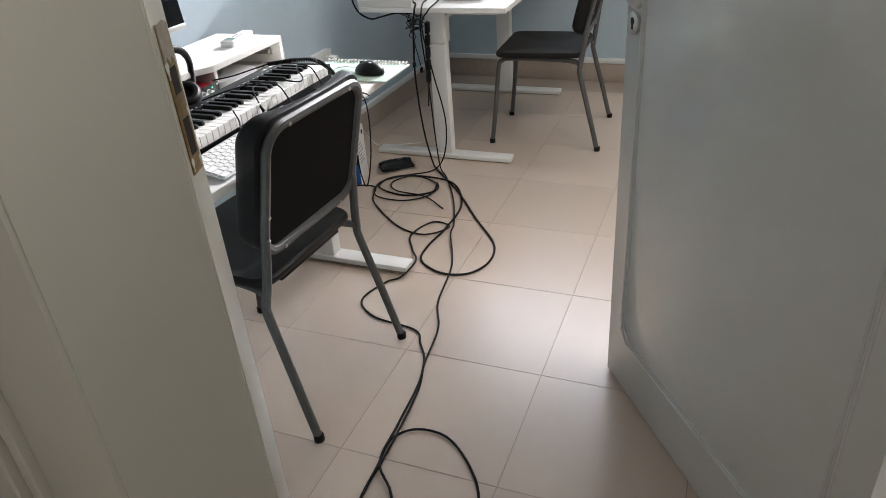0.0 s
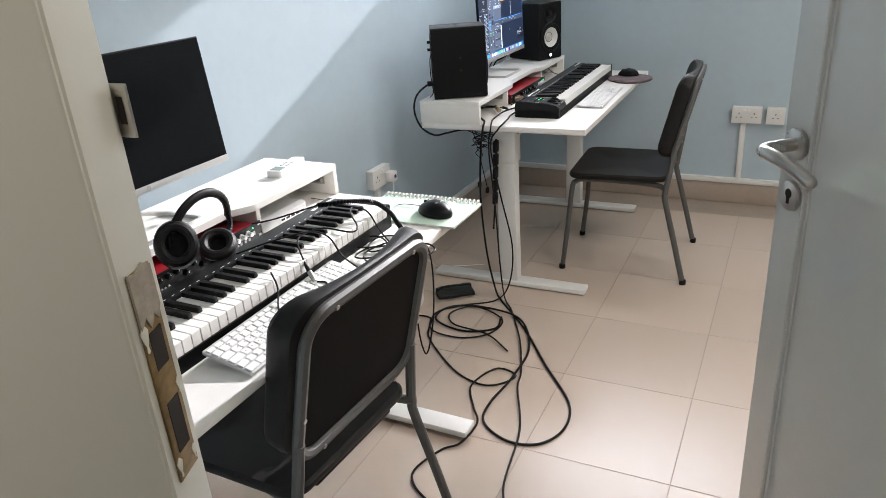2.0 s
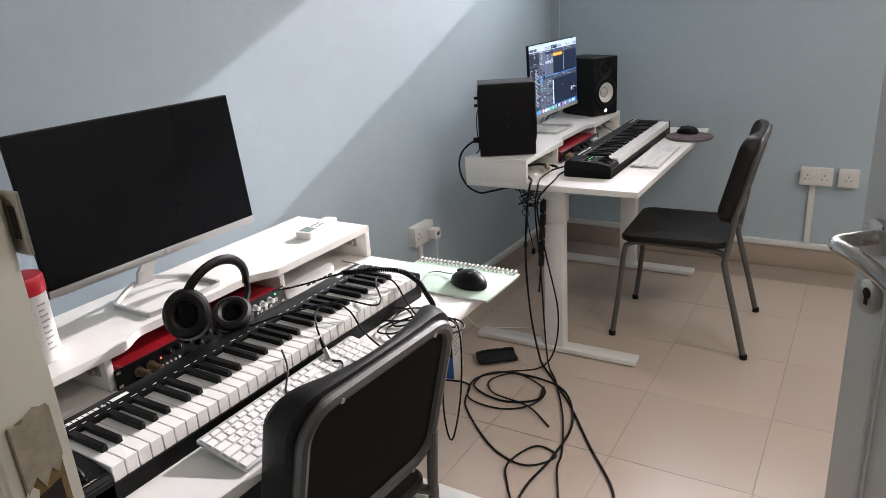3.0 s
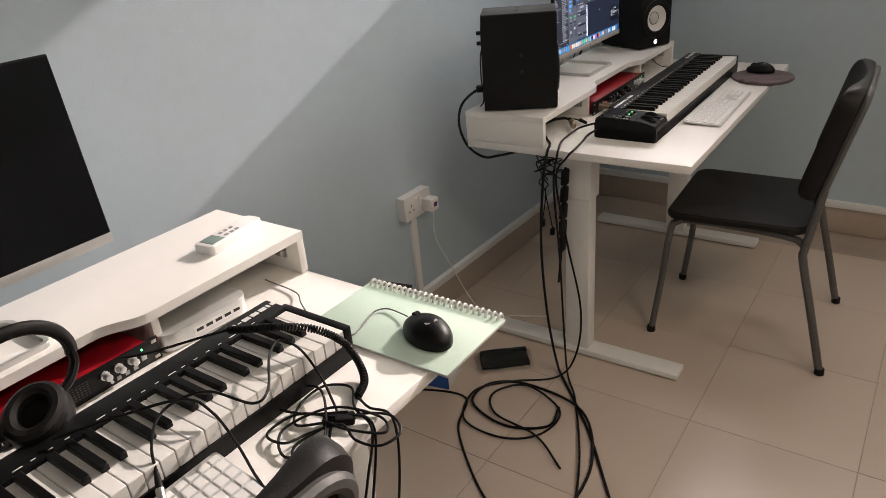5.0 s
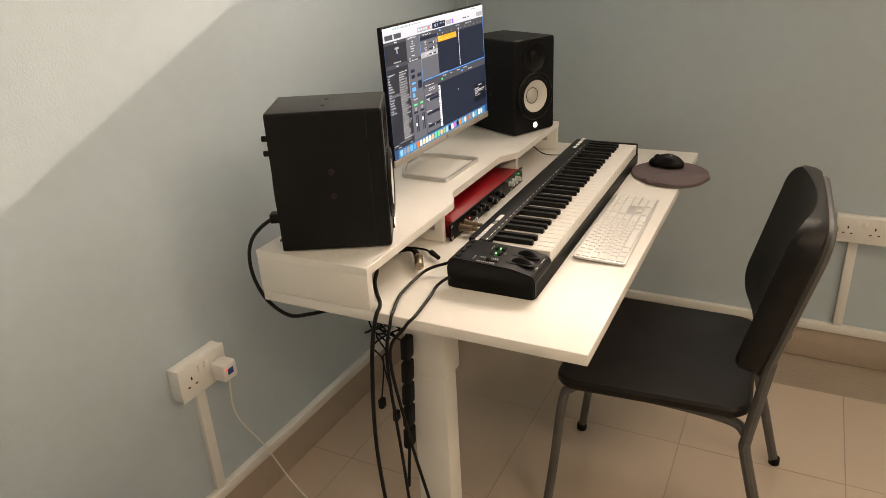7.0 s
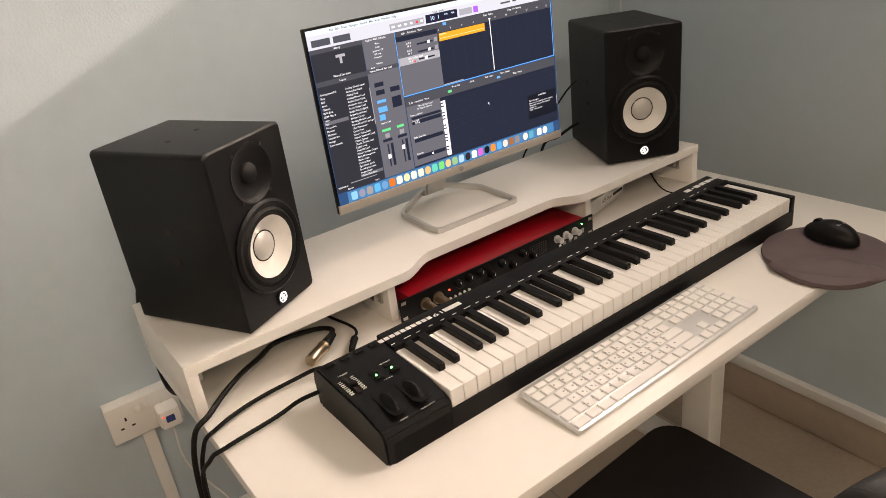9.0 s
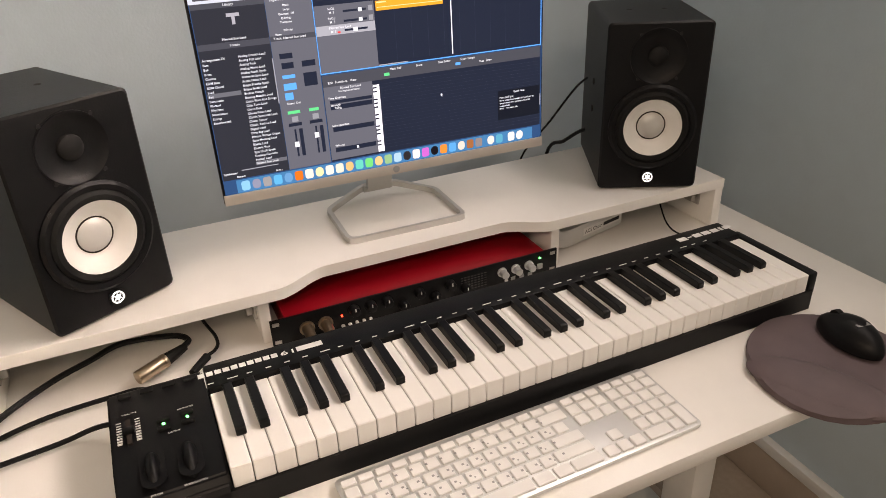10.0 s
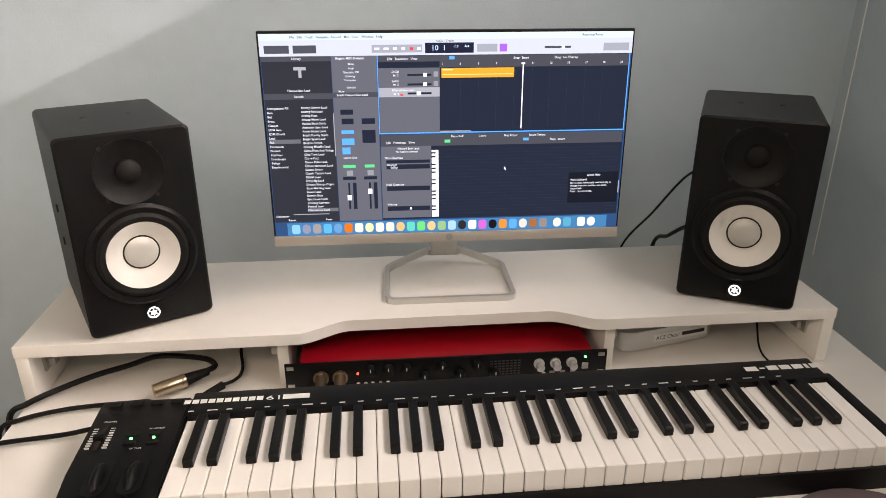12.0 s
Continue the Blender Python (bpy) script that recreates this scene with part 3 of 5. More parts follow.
def speaker(m, label):
    s = thing("loudspeaker", m, label, "speaker", "studio monitors")
    W, H, D = 0.170, 0.289, 0.222
    face = lambda z, x=0.002: Matrix(((0, 0, 1, x), (1, 0, 0, 0), (0, 1, 0, z), (0, 0, 0, 1)))
    wz = 0.1145
    bm = B()
    edge = rounded(W, H - 0.003, 0.008)
    holes = [[(rad * math.cos(2 * math.pi * i / 48), hz - (H + 0.003) / 2 + rad * math.sin(2 * math.pi * i / 48)) for i in range(48)] for hz, rad in ((wz, 0.0615), (0.2335, 0.0465))]
    sheet = Matrix(((0, 0, 1, 0.002), (1, 0, 0, 0), (0, 1, 0, (H + 0.003) / 2), (0, 0, 0, 1)))
    fronts = []
    for inset, depth in ((0.003, 0.0), (0.0, -0.003), (0.0, -0.031)):
        fronts.append([bm.verts.new(sheet @ Vector((x * (1 - 2 * inset / W), y * (1 - 2 * inset / H), depth))) for x, y in edge])
    for a, b in zip(fronts, fronts[1:]):
        for i in range(len(a)):
            bm.faces.new((a[i], a[(i + 1) % len(a)], b[(i + 1) % len(a)], b[i]))
    lips = []
    for hole in holes:
        mouth = [[bm.verts.new(sheet @ Vector((x, y, d))) for x, y in hole] for d in (0.0, -0.031)]
        for i in range(48):
            bm.faces.new((mouth[0][i], mouth[0][(i + 1) % 48], mouth[1][(i + 1) % 48], mouth[1][i]))
        lips.append(mouth[0])
    rims = [bm.edges.get((a, b)) for loop in [fronts[0]] + lips for a, b in zip(loop, loop[1:] + loop[:1])]
    bmesh.ops.triangle_fill(bm, use_beauty=True, use_dissolve=False, edges=rims)
    part("baffle", bm, SPKR, s)
    bm = B()
    prism(bm, edge, -D - 0.002, -0.0311, sheet)
    part("cabinet", bm, SPKR, s)
    part("woofer_ring", spun(B(), [(0.060, -0.004), (0.0745, -0.002), (0.0745, 0.003), (0.070, 0.0065), (0.063, 0.005), (0.061, -0.002)], face(wz), 48, True), BLACKP, s)
    part("surround", spun(B(), [(0.048, -0.001), (0.0635, -0.001), (0.062, 0.004), (0.057, 0.0075), (0.0495, 0.0060), (0.0485, 0.001)], face(wz), 48, True), RUBBER, s)
    part("cone", spun(B(), [(0.001, -0.017), (0.0490, -0.012), (0.0492, 0.0055), (0.047, 0.0048), (0.036, -0.0035), (0.0240, -0.0110), (0.001, -0.0115)], face(wz), 48), CONE, s, "white loudspeaker cone")
    part("cap_groove", spun(B(), [(0.0250, -0.0110), (0.0250, -0.0095), (0.0228, -0.0100), (0.0228, -0.0110)], face(wz), 40, True), HOLE, s)
    part("dust_cap", spun(B(), [(0.0232, -0.0115), (0.0228, -0.0095), (0.0185, -0.0058), (0.010, -0.0034), (0.001, -0.0028)], face(wz), 36), CAPSILVER, s, "silver-grey dust cap")
    part("tweeter_plate", spun(B(), [(0.0462, -0.024), (0.0462, 0.0010), (0.0445, 0.0010), (0.042, -0.0010), (0.034, -0.0045), (0.024, -0.0068), (0.018, -0.0075)], face(0.2335), 48), SPKR, s)
    part("tweeter_dome", spun(B(), [(0.017, -0.0085), (0.0155, -0.0035), (0.010, 0.0005), (0.001, 0.0015)], face(0.2335), 28), RUBBER, s)
    # glint on the lip above the woofer, drawn as a thin bright metal arc
    bm = B()
    tube(bm, [Vector((0.0030, 0.026 * math.sin(a), 0.196 - 0.020 * math.cos(a))) for a in [radians(-58 + 116 * i / 10) for i in range(11)]], 0.0011, 6)
    part("lip_glint", bm, ZINC, s)
    bm = B()
    for a in (45, 135, 225, 315):
        cyl(bm, (0.002, 0.067 * 1.02 * math.cos(radians(a)) * 1.03, wz + 0.070 * math.sin(radians(a))), (1, 0, 0), 0.0038, 0.005, seg=10)
    for a in (50, 130, 230, 310):
        cyl(bm, (0.002, 0.049 * math.cos(radians(a)), 0.2335 + 0.047 * math.sin(radians(a))), (1, 0, 0), 0.0027, 0.0015, seg=10)
    pieces("screw", bm, SCREWK, s)
    bm = B()
    prism(bm, rounded(0.020, 0.024, 0.006), 0, 0.0035, face(0.0225))
    part("badge", bm, BLACKP, s)
    bm = B()
    spun(bm, [(0.0088, 0.0030), (0.0088, 0.0045), (0.0070, 0.0045), (0.0070, 0.0030)], face(0.0245), 28, True)
    lamp = part("badge_light", bm, WHITEL, s, "lit white ring badge")
    bm = B()
    star = [((0.0058 if i % 2 == 0 else 0.0030) * math.sin(math.pi * i / 6), (0.0058 if i % 2 == 0 else 0.0030) * math.cos(math.pi * i / 6)) for i in range(12)]
    prism(bm, star, 0.0033, 0.0043, face(0.0245))
    part("badge_star", bm, WHITEL, lamp)
    bm = B()
    for sy in (-1, 1):
        for z in (0.118, 0.168):
            cyl(bm, (-0.105, sy * (W / 2 - 0.001), z), (0, sy, 0), 0.006, 0.003, seg=14)
    for y in (-0.03, 0.03):
        cyl(bm, (-0.115, y, H - 0.001), (0, 0, 1), 0.0045, 0.0016, seg=12)
    pieces("mount_screw", bm, HOLE, s)
    bm = B()
    box(bm, -D - 0.003, -D + 0.001, -0.07, 0.07, 0.03, 0.255, 0.002)
    for z in (0.235, 0.205):
        cyl(bm, (-D - 0.002, -0.055, z), (-1, 0, 0), 0.006, 0.014, seg=12)
    box(bm, -D - 0.026, -D, -0.055, -0.030, 0.055, 0.075, 0.003)
    part("rear_panel", bm, BLACKP, s)
    return s


speaker(pose(-1.233, 3.167, 0.852, 0, 0, 29.0), "black powered loudspeaker with white cone, angled inward on the shelf")
speaker(pose(-1.239, 4.043, 0.852, 0, 0, -25.6), "black powered loudspeaker with white cone, near the room corner")


# ---- monitors: screen faces +x, foot at the origin ----
def monitor(m, label, lit):
    s = thing("computer_monitor", m, label, "monitor", "monitors")
    W, H = 0.542, 0.320
    z0 = 0.0845 if lit else 0.103
    tilt = Matrix.Translation((0.0, 0, z0)) @ Matrix.Rotation(radians(-1.5 if lit else -5.0), 4, "Y")
    bm = box(B(), -0.010, 0.0, -W / 2, W / 2, 0, H, 0.002)
    box(bm, -0.034, -0.009, -0.17, 0.17, 0.0, 0.13, 0.006)
    part("housing", bm, BLACKP if lit else BLACKP, s, m=tilt)
    part("chin", box(B(), -0.004, 0.0035, -W / 2 + 0.0005, W / 2 - 0.0005, 0.0, 0.0165, 0.0015), CHAMP if lit else SILVER, s, "champagne strip under the screen", tilt)
    scr = part("screen", box(B(), 0.0, 0.0016, -W / 2 + 0.003, W / 2 - 0.003, 0.0168, H - 0.003), SCRN_OFF, s, "lit screen with music software" if lit else "dark screen, switched off", tilt)
    bm = B()
    spun(bm, [(0.0055, 0.0034), (0.0055, 0.0042)], Matrix(((0, 0, 1, 0), (1, 0, 0, 0), (0, 1, 0, 0.0085), (0, 0, 0, 1))), 20)
    part("round_badge", bm, LEGEND, s, m=tilt)
    bm = B()
    ring = [(0.046, -0.100), (0.046, 0.100), (-0.086, 0.099), (-0.112, 0.024), (-0.112, -0.024), (-0.086, -0.099)]
    mid = Vector((-0.04, 0, 0))
    pts = []
    for i, (x, y) in enumerate(ring):
        a, b, c = Vector((*ring[i - 1], 0)), Vector((x, y, 0)), Vector((*ring[(i + 1) % 6], 0))
        pts += [b + (a - b).normalized() * 0.012, b + ((a - b).normalized() + (c - b).normalized()) * 0.0036, b + (c - b).normalized() * 0.012]
    low = [p + Vector((0, 0, 0.005 + 0.020 * max(0.0, (-p.x - 0.088) / 0.024))) for p in pts]
    n = len(low)
    prev = []
    for i, p in enumerate(low):
        out = (Vector((p.x, p.y, 0)) - mid).normalized()
        prev.append([bm.verts.new(q) for q in (p + out * 0.004 - Vector((0, 0, 0.005)), p + out * 0.004 + Vector((0, 0, 0.005)), p - out * 0.004 + Vector((0, 0, 0.005)), p - out * 0.004 - Vector((0, 0, 0.005)))])
    for i in range(n):
        a, b = prev[i], prev[(i + 1) % n]
        for j in range(4):
            bm.faces.new((a[j], a[(j + 1) % 4], b[(j + 1) % 4], b[j]))
    part("stand_ring", bm, SILVER, s, "open silver stand ring")
    bm = B()
    for x0, x1, zz0, zz1, wa, wb in ((-0.114, -0.106, 0.016, 0.030, 0.026, 0.022), (-0.104, -0.094, 0.024, 0.056, 0.022, 0.021), (-0.098, -0.040, 0.050, 0.120, 0.021, 0.024)):
        prism(bm, [(x0, -wa), (x0 + 0.009, -wa), (x0 + 0.009, wa), (x0, wa)], 0, 1, Matrix(((1, 0, x1 - x0, 0), (0, 1, 0, 0), (0, 0, zz1 - zz0, zz0), (0, 0, 0, 1))))
    part("neck", bm, SILVER, s)
    return s, scr, tilt


mon2, screen2, tilt2 = monitor(pose(-1.3225, 3.606, 0.852, 0, 0, 0.2), "thin silver monitor showing music software on the desk shelf", True)
mon1, screen1, tilt1 = monitor(pose(-1.350, 1.452, 0.862, 0, 0, 0), "thin silver monitor with a black switched-off screen", False)


# ---- stacking music chairs: the sitter faces -x ----
def chair(m, label):
    c = thing("chair", m, label, "chair", "music chairs")
    bm = B()
    out = rounded(0.43, 0.455, 0.05, 6)
    n = len(out)
    rings = []
    for scale, z in ((0.90, 0.452), (0.985, 0.453), (1.0, 0.460), (0.997, 0.470), (0.970, 0.477), (0.80, 0.474), (0.5, 0.465), (0.2, 0.462)):
        rings.append([bm.verts.new((-0.035 + x * scale, y * scale * (1 - 0.05 * (x > 0)), z)) for x, y in out])
    for a, b in zip(rings, rings[1:]):
        for i in range(n):
            bm.faces.new((a[i], a[(i + 1) % n], b[(i + 1) % n], b[i]))
    bm.faces.new(rings[0][::-1])
    bm.faces.new(rings[-1])
    part("seat", bm, CHAIRP, c, "black moulded seat")
    part("seat_bracket", box(B(), -0.18, 0.17, -0.14, 0.14, 0.435, 0.4535, 0.004), BLACKP, c)
    for sy in (-1, 1):
        bm = B()
        tube(bm, smooth_line([(0.272, 0.245 * sy, 0.012), (0.224, 0.236 * sy, 0.20), (0.178, 0.226 * sy, 0.375), (0.176, 0.224 * sy, 0.415), (0.184, 0.214 * sy, 0.47), (0.202, 0.2025 * sy, 0.60)], 6), 0.0125, 10)
        part("back_leg", bm, TUBE, c)
        bm = B()
        tube(bm, smooth_line([(-0.274, 0.212 * sy, 0.012), (-0.252, 0.206 * sy, 0.20), (-0.234, 0.196 * sy, 0.395), (-0.216, 0.188 * sy, 0.430), (-0.17, 0.180 * sy, 0.439), (0.0, 0.182 * sy, 0.439), (0.14, 0.196 * sy, 0.434), (0.178, 0.222 * sy, 0.42)], 6), 0.0115, 10)
        part("front_leg", bm, TUBE, c)
        for fx, fy in ((0.274, 0.2455), (-0.275, 0.2125)):
            bm = B()
            cyl(bm, (fx, fy * sy, 0.0), (0, 0, 1), 0.015, 0.022, 0.0145, 14, 0.002)
            part("rubber_foot", bm, RUBBER, c)
    # leaning back frame: local plane x' across, y' up
    lean = math.atan2(0.085, 0.34)
    up = Vector((math.sin(lean), 0, math.cos(lean)))
    base = Vector((0.188, 0, 0.550))
    nrm = Vector((-math.cos(lean), 0, math.sin(lean)))
    PM = Matrix(((0, up.x, nrm.x, base.x), (1, 0, 0, 0), (0, up.z, nrm.z, base.z), (0, 0, 0, 1)))
    bm = B()
    outl = rounded(0.405, 0.345, 0.06, 7)
    line = [PM @ Vector((x, y + 0.168, 0)) for x, y in outl]
    tube(bm, line, 0.014, 8, True, 0.8)
    part("back_frame", bm, TUBE, c)
    bm = B()
    rings = []
    fine = []
    for (x0, y0), (x1, y1) in zip(outl, outl[1:] + outl[:1]):
        steps = max(1, round(math.hypot(x1 - x0, y1 - y0) / 0.03))
        fine += [(x0 + (x1 - x0) * i / steps, y0 + (y1 - y0) * i / steps) for i in range(steps)]
    for sc, d, wing in ((0.90, 0.004, 0.0), (0.985, 0.008, 0.15), (1.0, 0.013, 0.45), (0.995, 0.020, 0.85), (0.965, 0.026, 1.0), (0.85, 0.025, 1.0), (0.65, 0.024, 1.0), (0.4, 0.023, 1.0), (0.15, 0.022, 1.0)):
        rings.append([bm.verts.new(PM @ Vector((x * sc * 1.13, 0.180 + y * sc * 1.05, d + 0.046 * wing * (x * sc / 0.2025) ** 2))) for x, y in fine])
    n = len(fine)
    for a, b in zip(rings, rings[1:]):
        for i in range(n):
            bm.faces.new((a[i], a[(i + 1) % n], b[(i + 1) % n], b[i]))
    bm.faces.new(rings[0][::-1])
    bm.faces.new(rings[-1])
    part("backrest", bm, CHAIRP, c, "black padded backrest shell")
    bm = B()
    prism(bm, rounded(0.38, 0.315, 0.045, 5), 0, 0.004, PM @ Matrix.Translation((0, 0.168, 0.001)))
    part("back_panel", bm, PADF, c)
    bm = B()
    for x, y in ((-0.13, 0.340), (0.13, 0.340), (-0.13, -0.004), (0.13, -0.004), (-0.203, 0.12), (0.203, 0.12)):
        cyl(bm, PM @ Vector((x, y, -0.0125)), -nrm, 0.005, 0.002, seg=12)
    pieces("screw", bm, ZINC, c)
    return c


chair(pose(-0.676, 3.543, 0, 0, 0, 3.6), "black plastic chair with grey tube legs at the far desk")
chair(pose(-0.966, 1.394, 0, 0, 0, -2.6), "black plastic chair with grey tube legs, seen from behind")

# ---- the lit screen's picture: flat plates and words on the far desk's monitor ----
SW, SH = 0.542, 0.320


def glow(name, r, g, b, k=1.0):
    return glowing("screen_" + name, (r * 0.86, g, b * 1.18), k * 1.05)


def plate(name, mat, *rects, lift=0.0):
    """Flat lit plates given as shares of the screen: left, top, right, bottom."""
    x = 0.0018 + lift
    for u0, v0, u1, v1 in rects:
        part(name, box(B(), x, x + 0.0001, -SW / 2 + u0 * SW, -SW / 2 + u1 * SW, SH * (1 - v1), SH * (1 - v0)), mat, screen2)


def words(lines, mat, lift=0.0009, name="screen_text"):
    """Rows of (text, left, baseline, height) in shares of the screen."""
    bms = []
    for text, u, v, h in lines:
        m = Matrix(((0, 0, 1, 0.0018 + lift), (1, 0, 0, -SW / 2 + u * SW), (0, 1, 0, SH * (1 - v)), (0, 0, 0, 1)))
        bms.append(lettering(text, h * SH * 1.35, m, 0.00003, None, 0.00005))
    tagged(part(name, merged(*bms), mat, screen2), kind="stuff")


G_LIGHT, G_NAVY, G_DARK = glow("toolbar", 0.52, 0.56, 0.62), glow("desktop", 0.015, 0.06, 0.15), glow("panel_dark", 0.022, 0.024, 0.032)
G_GREY, G_MID, G_GRID = glow("panel_grey", 0.105, 0.11, 0.13), glow("panel_mid", 0.055, 0.058, 0.07), glow("grid", 0.012, 0.017, 0.032)
G_BLUE, G_ORANGE, G_WHITE = glow("blue", 0.06, 0.35, 0.85), glow("orange", 0.75, 0.33, 0.03), glow("white", 0.85, 0.88, 0.92)
G_GREEN, G_RED, G_PURPLE, G_DOCK = glow("green", 0.05, 0.6, 0.22), glow("red", 0.8, 0.05, 0.05), glow("purple", 0.35, 0.1, 0.75), glow("dock", 0.03, 0.17, 0.34)
plate("desktop_area", G_NAVY, (0.006, 0.012, 0.994, 0.948))
plate("menu_bar", glow("menu", 0.55, 0.66, 0.72), (0.006, 0.012, 0.994, 0.040), lift=0.0001)
plate("toolbar", G_LIGHT, (0.006, 0.040, 0.994, 0.108), lift=0.0001)
plate("library_panel", G_DARK, (0.008, 0.108, 0.188, 0.878), lift=0.0001)
plate("inspector_panel", G_GREY, (0.189, 0.108, 0.308, 0.878), lift=0.0001)
plate("track_area", G_GRID, (0.310, 0.108, 0.990, 0.458), (0.310, 0.466, 0.990, 0.878), lift=0.0001)
plate("panel_edge", G_BLUE, (0.3085, 0.108, 0.3105, 0.458), (0.3085, 0.456, 0.990, 0.461), (0.988, 0.108, 0.9905, 0.461), lift=0.0003)
plate("title_bar", G_MID, (0.008, 0.108, 0.188, 0.130), (0.008, 0.270, 0.188, 0.296), (0.311, 0.110, 0.988, 0.136), (0.311, 0.466, 0.988, 0.486), (0.311, 0.486, 0.988, 0.520), (0.189, 0.268, 0.308, 0.29), (0.474, 0.136, 0.988, 0.163), lift=0.0002)
plate("track_head", G_GREY, (0.311, 0.163, 0.474, 0.458), (0.311, 0.520, 0.450, 0.870), lift=0.0002)
plate("chosen_track", glow("chosen", 0.33, 0.34, 0.37), (0.311, 0.250, 0.474, 0.292), lift=0.0003)
plate("region", G_ORANGE, (0.479, 0.166, 0.675, 0.209), lift=0.0003)
plate("region_note", glow("note", 0.95, 0.65, 0.3), (0.482, 0.193, 0.672, 0.196), (0.482, 0.170, 0.51, 0.176), lift=0.0004)
plate("playhead", G_WHITE, (0.6975, 0.150, 0.7005, 0.445), (0.694, 0.145, 0.704, 0.152), lift=0.0004)
plate("piano_strip", G_WHITE, (0.451, 0.540, 0.470, 0.869), lift=0.0003)
plate("piano_sharp", G_GRID, *[(0.451, 0.55 + i * 0.0187, 0.462, 0.557 + i * 0.0187) for i in range(17) if i % 7 not in (2, 6)], lift=0.0004)
plate("lcd", glow("lcd", 0.01, 0.012, 0.03), (0.436, 0.055, 0.565, 0.100), lift=0.0003)
plate("dark_button", glow("button", 0.06, 0.065, 0.08), (0.018, 0.062, 0.082, 0.096), (0.092, 0.062, 0.152, 0.096), (0.755, 0.074, 0.826, 0.083), lift=0.0003)
plate("grey_button", glow("button_grey", 0.3, 0.32, 0.36), (0.296, 0.062, 0.428, 0.096), (0.574, 0.062, 0.628, 0.096), (0.915, 0.062, 0.985, 0.096), lift=0.0003)
plate("button_purple", G_PURPLE, (0.634, 0.062, 0.654, 0.096), lift=0.0003)
plate("transport_mark", G_WHITE, (0.303, 0.074, 0.316, 0.084), (0.327, 0.074, 0.340, 0.084), (0.352, 0.074, 0.362, 0.084), (0.374, 0.073, 0.383, 0.085), (0.415, 0.073, 0.424, 0.085), (0.801, 0.071, 0.809, 0.086), lift=0.0004)
plate("record_dot", G_RED, (0.396, 0.073, 0.405, 0.086), (0.368, 0.279, 0.376, 0.287), lift=0.0004)
plate("plugin_slot", G_BLUE, (0.206, 0.440, 0.240, 0.456), (0.206, 0.478, 0.240, 0.508), (0.206, 0.520, 0.228, 0.552), (0.706, 0.490, 0.722, 0.503), (0.500, 0.113, 0.514, 0.128), lift=0.0004)
plate("slot_frame", G_GRID, (0.208, 0.386, 0.240, 0.412), (0.262, 0.386, 0.298, 0.412), (0.262, 0.440, 0.298, 0.500), (0.206, 0.345, 0.240, 0.368), (0.204, 0.66, 0.240, 0.675), (0.262, 0.66, 0.298, 0.675), lift=0.0004)
plate("read_slot", G_GREEN, (0.206, 0.603, 0.240, 0.617), (0.265, 0.603, 0.292, 0.617), (0.487, 0.492, 0.503, 0.506), lift=0.0005)
plate("fader_track", G_GRID, (0.217, 0.69, 0.222, 0.82), (0.230, 0.69, 0.240, 0.82), (0.275, 0.69, 0.280, 0.82), (0.288, 0.69, 0.298, 0.82), (0.388, 0.190, 0.452, 0.199), (0.388, 0.232, 0.452, 0.241), (0.388, 0.272, 0.452, 0.281), (0.325, 0.585, 0.446, 0.600), (0.325, 0.606, 0.446, 0.628), (0.325, 0.712, 0.446, 0.734), (0.325, 0.812, 0.446, 0.834), lift=0.0004)
plate("fader_cap", G_WHITE, (0.2135, 0.75, 0.2255, 0.775), (0.2715, 0.72, 0.2835, 0.745), (0.430, 0.186, 0.440, 0.202), (0.430, 0.228, 0.440, 0.244), (0.412, 0.268, 0.424, 0.285), (0.388, 0.817, 0.394, 0.829), lift=0.0006)
plate("dial", glow("dial", 0.25, 0.26, 0.28), (0.215, 0.63, 0.232, 0.655), (0.272, 0.63, 0.289, 0.655), (0.458, 0.180, 0.470, 0.203), (0.458, 0.222, 0.470, 0.245), lift=0.0005)
plate("quick_help", glow("help", 0.006, 0.008, 0.014), (0.842, 0.664, 0.987, 0.817), lift=0.0003)
plate("grid_line", glow("grid_line", 0.022, 0.030, 0.05), *[(0.471, 0.54 + i * 0.0165, 0.988, 0.541 + i * 0.0165) for i in range(20)], *[(0.53 + i * 0.0485, 0.165, 0.5308 + i * 0.0485, 0.44) for i in range(9)], lift=0.0002)
plate("scroller", glow("scroll", 0.3, 0.31, 0.34), (0.186, 0.36, 0.1885, 0.56), (0.06, 0.838, 0.16, 0.842), (0.988, 0.71, 0.991, 0.77), (0.475, 0.45, 0.56, 0.455), lift=0.0004)
plate("chosen_row", glow("row", 0.12, 0.125, 0.14), (0.010, 0.478, 0.095, 0.497), (0.101, 0.811, 0.186, 0.828), lift=0.0003)
plate("dock", G_DOCK, (0.040, 0.884, 0.963, 0.947), lift=0.0001)
